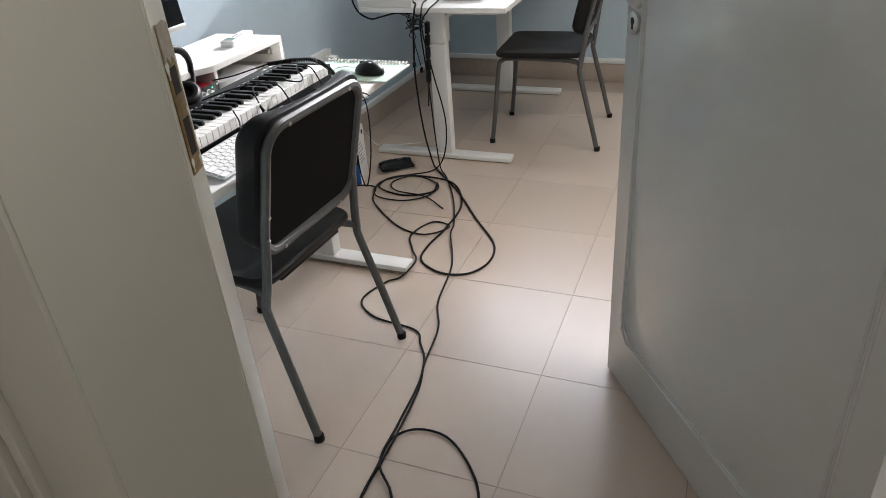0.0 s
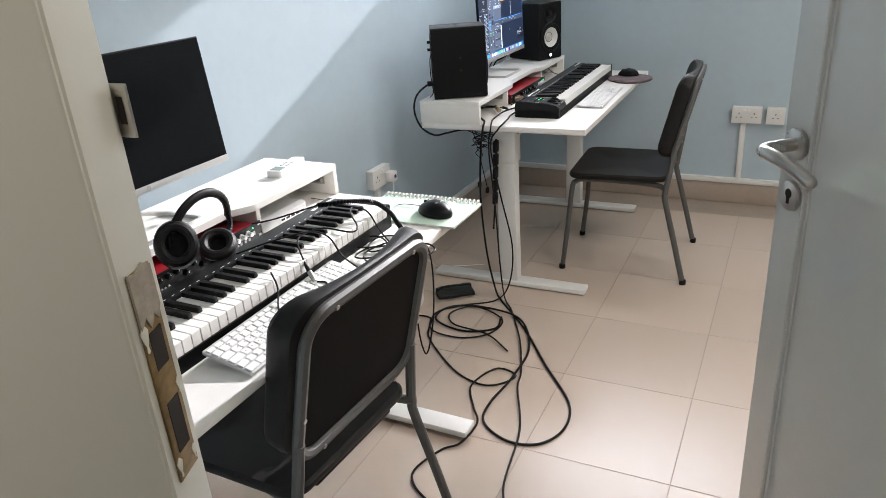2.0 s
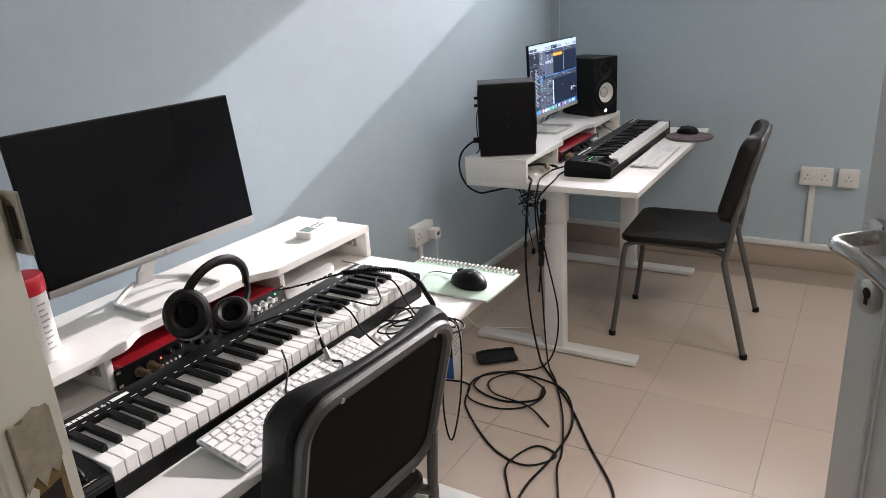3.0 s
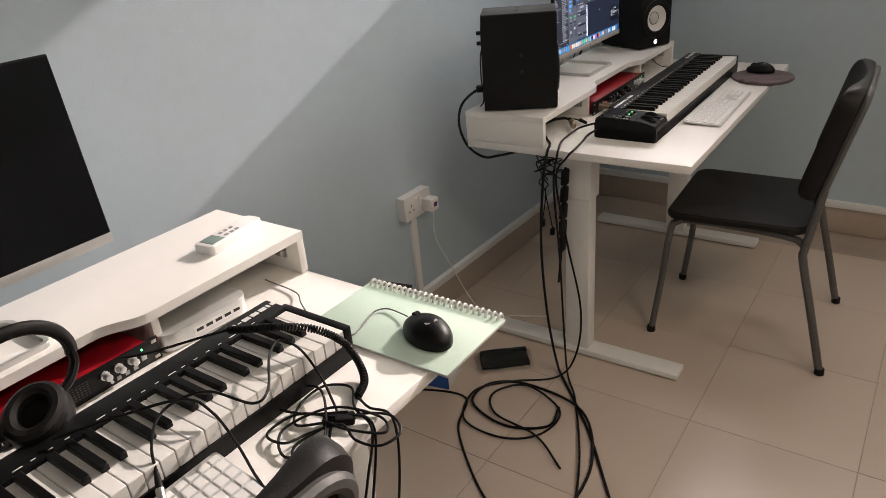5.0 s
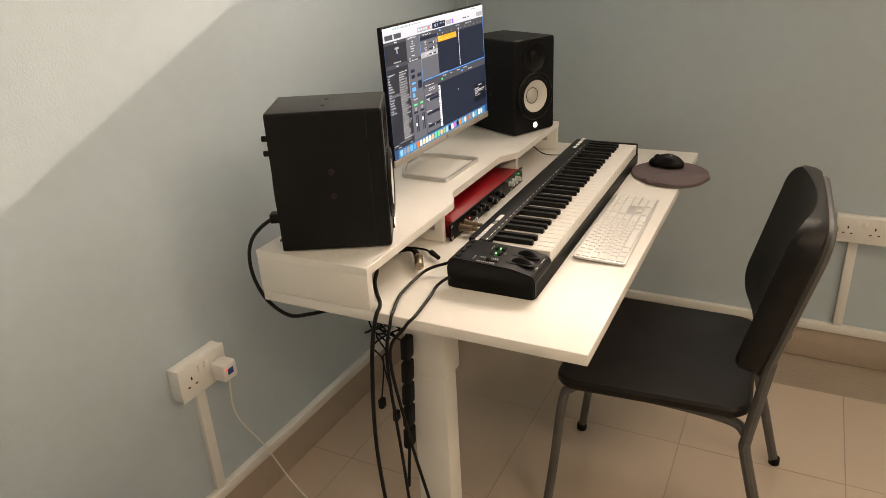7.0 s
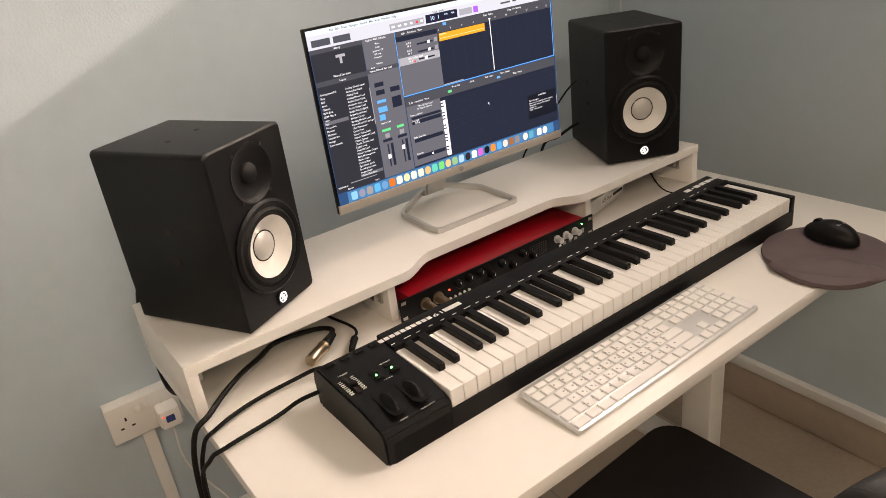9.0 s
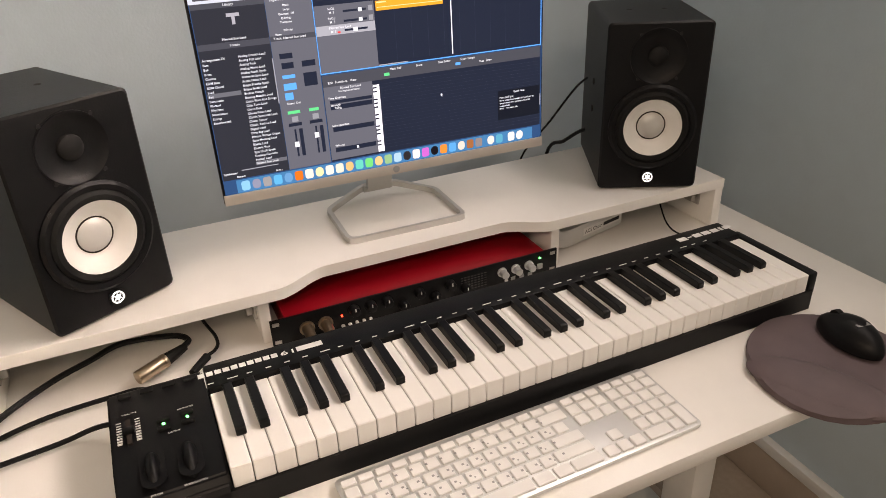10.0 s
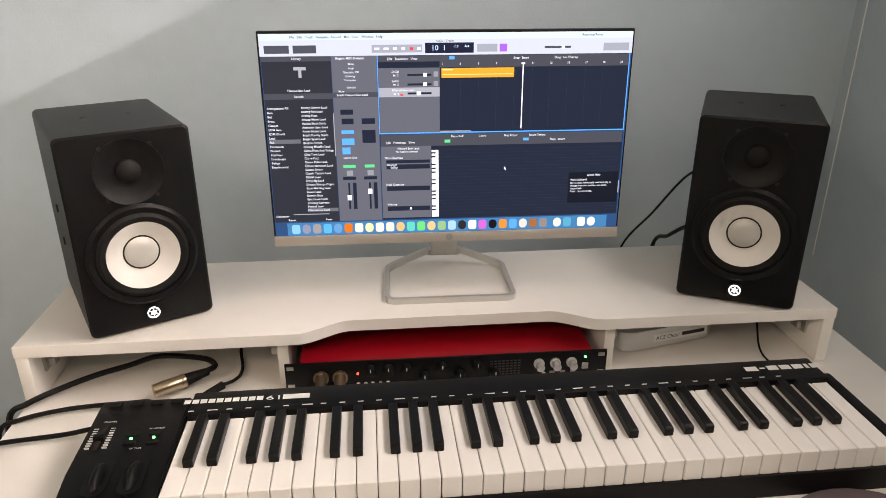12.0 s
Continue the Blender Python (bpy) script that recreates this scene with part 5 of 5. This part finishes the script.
solid("plastic_cup", bm, clear("clear_plastic", 0.05), "clear plastic cup on the white shelf", "cup", m=pose(-1.352, 1.046, 0.862))


# ---- small computers under the shelves ----
def mini(m, label, text):
    k = thing("mini_computer", m, label, "computer", "mini computers")
    bm = B()
    prism(bm, rounded(0.19, 0.19, 0.03, 6), 0.003, 0.036, Matrix(), 0.002)
    part("case", bm, ALU, k)
    tag = part("label_strip", box(B(), 0.0952, 0.0957, -0.032, 0.072, 0.012, 0.027), INK, k, "white paper label")
    if text:
        part("label_words", lettering(text, 0.010, Matrix(((0, 0, 1, 0.0958), (1, 0, 0, -0.028), (0, 1, 0, 0.016), (0, 0, 0, 1))), 0.0001, 0.045), INKK, tag)
        part("label_bar", box(B(), 0.0957, 0.0959, 0.022, 0.066, 0.0165, 0.0230), INKK, tag)
    else:
        bm = B()
        for i in range(5):
            box(bm, 0.0957, 0.0959, -0.027 + i * 0.02, -0.013 + i * 0.02, 0.016, 0.022)
        pieces("label_bar", bm, INKK, tag)
    return k


mini(pose(-1.366, 3.943, 0.758, 0, 0, 14.5), "silver mini computer with a paper label under the shelf", "ACS Choir")
mini(pose(-1.335, 1.80, 0.768, 0, 0, -4), "silver mini computer with a paper label under the shelf", "")


# ---- sockets: front faces +x, centre at the origin ----
def socket(m, label, gangs):
    k = thing("wall_socket", m, label, "socket", "wall sockets")
    w = 0.146 if gangs == 2 else 0.088
    part("back_box", box(B(), 0, 0.030, -w / 2, w / 2, -0.043, 0.043, 0.003), TRUNK, k)
    part("face_plate", box(B(), 0.030, 0.038, -w / 2 - 0.001, w / 2 + 0.001, -0.044, 0.044, 0.003), TRUNK, k)
    bm = B()
    for c in ((-0.038, 0.038) if gangs == 2 else (0.0,)):
        box(bm, 0.0375, 0.0384, c - 0.002, c + 0.002, 0.004, 0.013)
        box(bm, 0.0375, 0.0384, c - 0.015, c - 0.008, -0.013, -0.009)
        box(bm, 0.0375, 0.0384, c + 0.008, c + 0.015, -0.013, -0.009)
    pieces("pin_hole", bm, HOLE, k)
    for c in ((-0.010, 0.010) if gangs == 2 else (0.022,)):
        part("rocker", box(B(), 0.0375, 0.0415, c - 0.006, c + 0.006, 0.014, 0.032, 0.001), CAPW, k)
    return k


socket(pose(XL, 2.955, 0.505), "white double socket with a charger on the blue wall", 2)
socket(pose(-0.272, YF, 0.507, 0, 0, -90), "white double socket on the far blue wall", 2)
socket(pose(-0.130, YF, 0.507, 0, 0, -90), "white single socket on the far blue wall", 1)
solid("trim", box(B(), XL, XL + 0.016, 2.938, 2.966, 0.1475, 0.461, 0.002), TRUNK, "white vertical cable trunking below the socket", "trunking", kind="structure")
solid("trim", box(B(), -0.300, -0.272, YF - 0.016, YF, 0.1475, 0.463, 0.002), TRUNK, "white vertical cable trunking below the socket", "trunking", kind="structure")
chg = thing("usb_charger", pose(XL + 0.038, 2.997, 0.497), "white USB charger plug in the wall socket", "charger")
part("body", box(B(), 0.0, 0.045, -0.023, 0.023, -0.024, 0.024, 0.008), CAPW, chg)
part("port", box(B(), 0.0448, 0.0456, -0.010, 0.008, -0.006, 0.010), material("blue_port", (0.02, 0.06, 0.25), 0.4), chg)
part("glow_led", box(B(), 0.0448, 0.0457, -0.015, -0.012, 0.008, 0.012), REDL, chg)
cable([(XL + 0.07, 2.997, 0.472), (XL + 0.068, 3.00, 0.36), (XL + 0.085, 3.06, 0.22), (XL + 0.14, 3.09, 0.08), (-1.50, 3.11, 0.012), (-1.42, 3.16, 0.006), (-1.30, 3.22, 0.005)], 0.0022, "thin white charging cable from wall to floor", TRUNK)

# ---- leads of the far desk ----
cable([(-1.220, 3.231, 0.778), (-1.240, 3.242, 0.777), (-1.260, 3.219, 0.778), (-1.268, 3.153, 0.780), (-1.247, 3.111, 0.778), (-1.227, 3.071, 0.776), (-1.197, 3.031, 0.774), (-1.169, 2.998, 0.770), (-1.165, 2.970, 0.75), (-1.172, 2.955, 0.66), (-1.180, 2.95, 0.45), (-1.165, 2.955, 0.20), (-1.12, 2.93, 0.04), (-1.078, 2.895, 0.006), (-0.96, 2.77, 0.005), (-0.87, 2.664, 0.005), (-0.732, 2.476, 0.005), (-0.585, 2.286, 0.005), (-0.558, 2.148, 0.005), (-0.607, 2.048, 0.005), (-0.708, 2.026, 0.005), (-0.812, 2.087, 0.005), (-0.833, 2.195, 0.006), (-0.815, 2.35, 0.011), (-0.833, 2.577, 0.006), (-0.953, 2.77, 0.011), (-1.163, 2.812, 0.006), (-1.276, 2.755, 0.006), (-1.27, 2.64, 0.011), (-1.13, 2.60, 0.006), (-1.013, 2.66, 0.006), (-1.02, 2.75, 0.011)], 0.0044, "thick black microphone cable looped on the floor")
cable([(-1.094, 3.21, 0.790), (-1.150, 3.175, 0.775), (-1.162, 3.135, 0.768), (-1.157, 3.058, 0.766), (-1.138, 2.998, 0.764), (-1.132, 2.972, 0.748), (-1.137, 2.957, 0.66), (-1.115, 2.95, 0.42), (-1.105, 2.955, 0.16), (-1.07, 2.91, 0.02), (-1.0, 2.82, 0.006), (-0.88, 2.60, 0.010), (-0.80, 2.40, 0.006), (-0.775, 2.30, 0.011), (-0.686, 2.089, 0.006), (-0.642, 1.845, 0.005), (-0.582, 1.702, 0.005), (-0.551, 1.518, 0.010), (-0.521, 1.397, 0.006), (-0.50, 1.172, 0.011), (-0.494, 0.967, 0.006), (-0.44, 0.70, 0.006), (-0.36, 0.30, 0.006), (-0.3, -0.4, 0.006)], 0.0034, "black cable running from desk to doorway")
cable([(-1.080, 3.150, 0.785), (-1.100, 3.115, 0.772), (-1.096, 3.075, 0.767), (-1.086, 2.995, 0.765), (-1.098, 2.970, 0.748), (-1.128, 2.955, 0.68), (-1.09, 2.95, 0.48), (-1.045, 2.955, 0.25), (-1.055, 2.94, 0.08), (-1.10, 2.89, 0.008), (-1.22, 2.80, 0.006), (-1.30, 2.70, 0.006), (-1.25, 2.56, 0.010), (-1.11, 2.548, 0.006), (-1.013, 2.615, 0.010), (-1.013, 2.742, 0.006), (-1.16, 2.80, 0.011), (-1.24, 2.72, 0.006), (-1.18, 2.63, 0.010), (-1.02, 2.60, 0.012), (-0.90, 2.52, 0.006)], 0.0034, "black cable coiled on the floor tiles")
cable([(-1.50, 2.56, 0.02), (-1.437, 2.629, 0.005), (-1.305, 2.653, 0.005), (-1.238, 2.511, 0.005), (-1.05, 2.339, 0.005), (-0.922, 2.282, 0.005), (-0.846, 2.293, 0.011), (-0.81, 2.375, 0.006), (-0.894, 2.393, 0.005), (-0.932, 2.256, 0.011), (-0.88, 2.154, 0.005), (-0.815, 2.045, 0.030), (-0.835, 1.955, 0.010), (-0.881, 1.905, 0.005), (-0.911, 1.78, 0.005), (-0.82, 1.70, 0.005), (-0.655, 1.672, 0.005), (-0.605, 1.607, 0.005), (-0.561, 1.536, 0.006), (-0.529, 1.418, 0.011), (-0.518, 1.246, 0.006), (-0.501, 1.106, 0.011), (-0.413, 0.995, 0.006), (-0.33, 0.70, 0.006), (-0.25, 0.2, 0.006), (-0.2, -0.4, 0.006)], 0.0036, "black cable winding across the floor to the doorway")
cable([(-0.47, 0.80, 0.006), (-0.495, 0.98, 0.010), (-0.504, 1.095, 0.006), (-0.509, 1.191, 0.011), (-0.46, 1.253, 0.006), (-0.366, 1.25, 0.005), (-0.268, 1.165, 0.005), (-0.211, 1.065, 0.005), (-0.16, 0.85, 0.005), (-0.12, 0.4, 0.005), (-0.1, -0.4, 0.005)], 0.0036, "black cable looped on the floor at the doorway")
cable([(-1.385, 3.045, 0.918), (-1.435, 3.025, 0.910), (-1.482, 3.001, 0.865), (-1.492, 2.992, 0.80), (-1.462, 2.988, 0.735), (-1.40, 2.985, 0.705), (-1.345, 2.995, 0.714), (-1.29, 3.03, 0.722), (-1.22, 3.06, 0.715)], 0.0042, "black speaker power cord hanging behind the shelf")
cable([(-1.393, 3.035, 1.045), (-1.412, 3.022, 1.03), (-1.415, 3.018, 0.96), (-1.405, 3.012, 0.885), (-1.43, 3.03, 0.856)], 0.0022, "thin black audio lead behind the speaker")
cable([(-1.415, 4.062, 1.020), (-1.45, 4.036, 0.995), (-1.505, 4.004, 0.908), (-1.56, 3.971, 0.819), (-1.58, 3.955, 0.70)], 0.0022, "thin black audio lead behind the speaker")
cable([(-1.41, 4.045, 0.916), (-1.45, 4.043, 0.898), (-1.50, 4.038, 0.863), (-1.56, 4.034, 0.818), (-1.58, 4.03, 0.64)], 0.0038, "black power cord behind the speaker")
cable([(-1.40, 3.27, 0.764), (-1.319, 3.266, 0.764), (-1.25, 3.28, 0.764), (-1.215, 3.276, 0.766), (-1.190, 3.252, 0.770)], 0.0026, "thin black lead behind the keyboard")
cable([(-1.30, 4.12, 0.83), (-1.27, 4.11, 0.79), (-1.22, 4.10, 0.765), (-1.15, 4.12, 0.763), (-1.10, 4.09, 0.765)], 0.0016, "thin black lead under the shelf")
bm = B()
cyl(bm, (-1.197, 3.206, 0.779), (0.53, -0.85, -0.03), 0.0098, 0.043, 0.0098, 24, 0.0015)
cyl(bm, (-1.1985, 3.2085, 0.779), (0.53, -0.85, -0.03), 0.0106, 0.006, 0.0106, 24, 0.001)
xlr = solid("cable_plug", bm, material("gold_nickel_plug", (0.50, 0.40, 0.29), 0.3, 1.0), "brass-coloured microphone cable plug on the desk", "plug")
bm = B()
cyl(bm, (-1.197, 3.206, 0.779), (-0.62, 0.76, -0.02), 0.0096, 0.038, 0.0058, 20)
part("boot", bm, RUBBER, xlr)

lead_plug = solid("audio_plug", cyl(B(), (-1.195, 3.262, 0.770), (0.80, -0.60, 0.02), 0.0062, 0.040, 0.0050, 14, 0.001), RUBBER, "black moulded plug behind the keyboard", "plug")

# hanging tangle and the row of plug adapters beside the column
rnd = random.Random(11)
for i in range(8):
    a = Vector((-1.29 + 0.03 * (i % 5), 3.07 + 0.015 * (i % 3), 0.712))
    pts = [a]
    for s in range(5):
        pts.append(Vector((-1.225 + rnd.uniform(-0.05, 0.04), 3.10 + rnd.uniform(-0.035, 0.05), 0.70 - 0.016 * s - rnd.uniform(0, 0.03))))
    if i in (2, 5):
        pts.append(Vector((-1.225, 3.07, 0.58)))
        pts.append(Vector((-1.232 + 0.012 * (i - 2), 3.06, 0.50 - 0.008 * i)))
        q = pts[-1]
        solid("lead_plug", box(B(), -0.006, 0.006, -0.009, 0.009, -0.022, 0.002, 0.003), RUBBER, "small black plug hanging on a thin lead", "plug", m=Matrix.Translation(q))
    cable(pts, 0.0019, "thin black lead in a tangle under the desk", n=5)
strip = thing("power_strip", pose(-1.172, 3.035, 0.0, 0, 3, 0), "black row of power adapters hanging on the desk column", "power strip")
for i in range(5):
    part("adapter", box(B(), -0.009, 0.009, -0.016, 0.016, 0.40 + i * 0.058, 0.453 + i * 0.058, 0.006), RUBBER, strip)
bm = B()
tube(bm, smooth_line([(0, 0, 0.69), (0.004, 0.0, 0.55), (0.0, 0, 0.42), (-0.006, 0, 0.28)], 6), 0.004, 8)
part("flex", bm, CORD, strip)

# ---- boxes on the floor by the wall ----
BLKCARD = material("black_card", (0.018, 0.016, 0.015), 0.42, vary=0.15)
WHTCARD = material("white_card", (0.72, 0.71, 0.69), 0.5, vary=0.04)
ORGCARD = material("orange_card", (0.55, 0.19, 0.03), 0.5, vary=0.06)
BLUCARD = material("blue_card", (0.02, 0.11, 0.36), 0.45, vary=0.08)
low = thing("product_box", pose(-1.60, 2.39, 0.0, 0, 0, 3), "blue card product box standing under another box", "box", "product boxes")
part("carton", box(B(), -0.095, 0.105, -0.09, 0.085, 0.0, 0.28, 0.002), BLUCARD, low)
bm = B()
for i in range(4):
    box(bm, 0.1052, 0.1056, -0.05, 0.03 + 0.01 * (i % 2), 0.22 - i * 0.022, 0.228 - i * 0.022)
pieces("print_bar", bm, INK, low)
top = thing("product_box", pose(-1.612, 2.395, 0.2804, 0, 0, 6), "black and orange pedal box stacked on a blue box", "box", "product boxes")
part("carton", box(B(), -0.078, 0.080, -0.082, 0.084, 0.060, 0.160, 0.002), BLKCARD, top)
part("base", box(B(), -0.079, 0.081, -0.083, 0.085, 0.0, 0.0598, 0.002), ORGCARD, top, "orange lower card band")
bm = B()
for i in range(2):
    box(bm, -0.055, 0.045 - 0.035 * i, -0.074 + i * 0.014, -0.066 + i * 0.010, 0.1601, 0.1604)
pieces("print_bar", bm, INK, top)
bm = B()
prism(bm, [(-0.045, -0.020), (0.040, 0.000), (0.050, 0.035), (-0.050, 0.020)], 0.1601, 0.1605)
part("lid_picture", bm, material("brown_picture", (0.14, 0.065, 0.03), 0.4, vary=0.5, scale=40), top)
GOLDINK = material("gold_print", (0.42, 0.24, 0.07), 0.45, vary=0.3, scale=60)
part("gold_patch", box(B(), -0.012, 0.010, -0.004, 0.012, 0.1606, 0.1608), GOLDINK, top)
part("gold_patch", box(B(), 0.0802, 0.0806, 0.012, 0.030, 0.105, 0.118), GOLDINK, top)
part("gold_line", box(B(), 0.0802, 0.0806, -0.010, 0.055, 0.088, 0.091), GOLDINK, top)
mid = thing("product_box", pose(-1.590, 2.624, 0.0, 0, 0, 12), "tall headphone box with black top and white sides", "box", "product boxes")
part("carton", box(B(), -0.060, 0.060, -0.106, 0.106, 0.0, 0.295, 0.002), WHTCARD, mid)
part("lid", box(B(), -0.061, 0.061, -0.107, 0.107, 0.2952, 0.318, 0.002), BLKCARD, mid, "black card lid")
bm = B()
tube(bm, [Vector((0.012 + 0.017 * math.cos(a), 0.017 * math.sin(a), 0.3185)) for a in [2 * math.pi * i / 24 for i in range(24)]], 0.0012, 5, True)
for d in (-1, 1):
    tube(bm, [Vector((0.024, 0.008 * d, 0.3185)), Vector((0.002, 0.0, 0.3185))], 0.001, 5)
part("lid_mark", bm, INK, mid)
part("tape", box(B(), -0.058, -0.028, -0.075, 0.0, 0.3182, 0.3190), material("grey_tape", (0.07, 0.065, 0.055), 0.3), mid)
bm = B()
tube(bm, [Vector((0.0604, -0.02 + 0.05 * math.cos(a), 0.14 + 0.062 * math.sin(a))) for a in [2 * math.pi * i / 28 for i in range(28)]], 0.009, 6, True, 0.15)
part("side_picture", bm, BLKCARD, mid)
wht = thing("product_box", pose(-1.468, 2.710, 0.0, 0, 0, 12), "small white electronics box with black and blue front", "box", "product boxes")
part("carton", box(B(), -0.079, 0.079, -0.060, 0.060, 0.0, 0.265, 0.002), WHTCARD, wht)
part("front_window", box(B(), -0.077, 0.077, -0.0612, -0.0605, 0.10, 0.262), BLKCARD, wht)
part("front_band", box(B(), -0.077, 0.077, -0.0614, -0.0605, 0.002, 0.0995), BLUCARD, wht, "blue printed band")
bm = B()
for i in range(6):
    box(bm, 0.0792, 0.0796, -0.045, 0.0 + 0.012 * (i % 3), 0.19 - i * 0.018, 0.197 - i * 0.018)
for i in range(2):
    box(bm, -0.03, 0.05, -0.02 + i * 0.02, -0.012 + i * 0.02, 0.2652, 0.2655)
pieces("print_bar", bm, LEGEND, wht)
bm = B()
cyl(bm, (0.0792, 0.03, 0.235), (1, 0, 0), 0.012, 0.0006, seg=20)
part("side_dot", bm, BLKCARD, wht)
bm = B()
prism(bm, [(-0.077, 0.266), (-0.077, 0.250), (-0.060, 0.256), (-0.040, 0.246), (-0.020, 0.250), (-0.004, 0.238), (0.004, 0.226), (0.012, 0.240), (0.030, 0.252), (0.052, 0.257), (0.077, 0.259), (0.077, 0.266)], 0.0, 0.0012, Matrix(((1, 0, 0, 0), (0, 0, -1, -0.0613), (0, 1, 0, 0), (0, 0, 0, 1))))
part("torn_flap", bm, WHTCARD, wht, "torn white top edge")
part("blue_picture", box(B(), 0.012, 0.050, -0.0618, -0.0613, 0.150, 0.205), BLUCARD, wht)
bag = thing("bagged_bracket", pose(-1.300, 2.890, 0.0, 0, 0, 40), "black bracket in clear plastic bag on the floor", "packet")
bm = B()
box(bm, -0.082, 0.082, -0.040, 0.040, 0.003, 0.020, 0.004)
box(bm, -0.082, 0.082, 0.018, 0.040, 0.020, 0.030, 0.003)
part("bracket", bm, RUBBER, bag)
bm = B()
gridv = {}
rnd = random.Random(3)
for i in range(15):
    for j in range(9):
        x, y = -0.098 + 0.014 * i, -0.058 + 0.0145 * j
        inside = abs(x) < 0.075 and abs(y) < 0.040
        gridv[i, j] = bm.verts.new((x, y, (0.034 if inside else 0.004) + rnd.uniform(0, 0.006)))
for i in range(14):
    for j in range(8):
        bm.faces.new((gridv[i, j], gridv[i + 1, j], gridv[i + 1, j + 1], gridv[i, j + 1]))
film_bag = part("plastic_film", bm, clear("clear_film", 0.08), bag, "crinkled clear plastic film")

# ---- floor tiles, laid slightly off the walls ----
PITCH_T, GAP = 0.4425, 0.0020
origin, turn_t = Vector((-0.205, 2.022, 0.0)), radians(1.0)
floor_ob = thing("floor", Matrix.Translation(origin) @ Matrix.Rotation(turn_t, 4, "Z"), "glossy beige square floor tiles with thin grout lines", "floor", kind="structure")
h = PITCH_T / 2 - GAP / 2
tile_mesh = mesh_of("tile", box(B(), -h, h, -h, h, -0.006, 0.0, 0.0006, 1), TILE)
rnd = random.Random(2)
for i in range(-4, 5):
    for j in range(-10, 6):
        c = Vector(((i - 0.5) * PITCH_T, (j - 0.5) * PITCH_T, 0))
        w = floor_ob.matrix_basis @ c
        if not (XL - 0.2 < w.x < XR + 0.2 and -2.4 < w.y < YF + 0.2):
            continue
        t = new("tile", tile_mesh)
        t.parent = floor_ob
        t.matrix_basis = pose(c.x, c.y, rnd.uniform(-0.0004, 0.0), rnd.uniform(-0.06, 0.06), rnd.uniform(-0.06, 0.06), 90 * rnd.randrange(4))
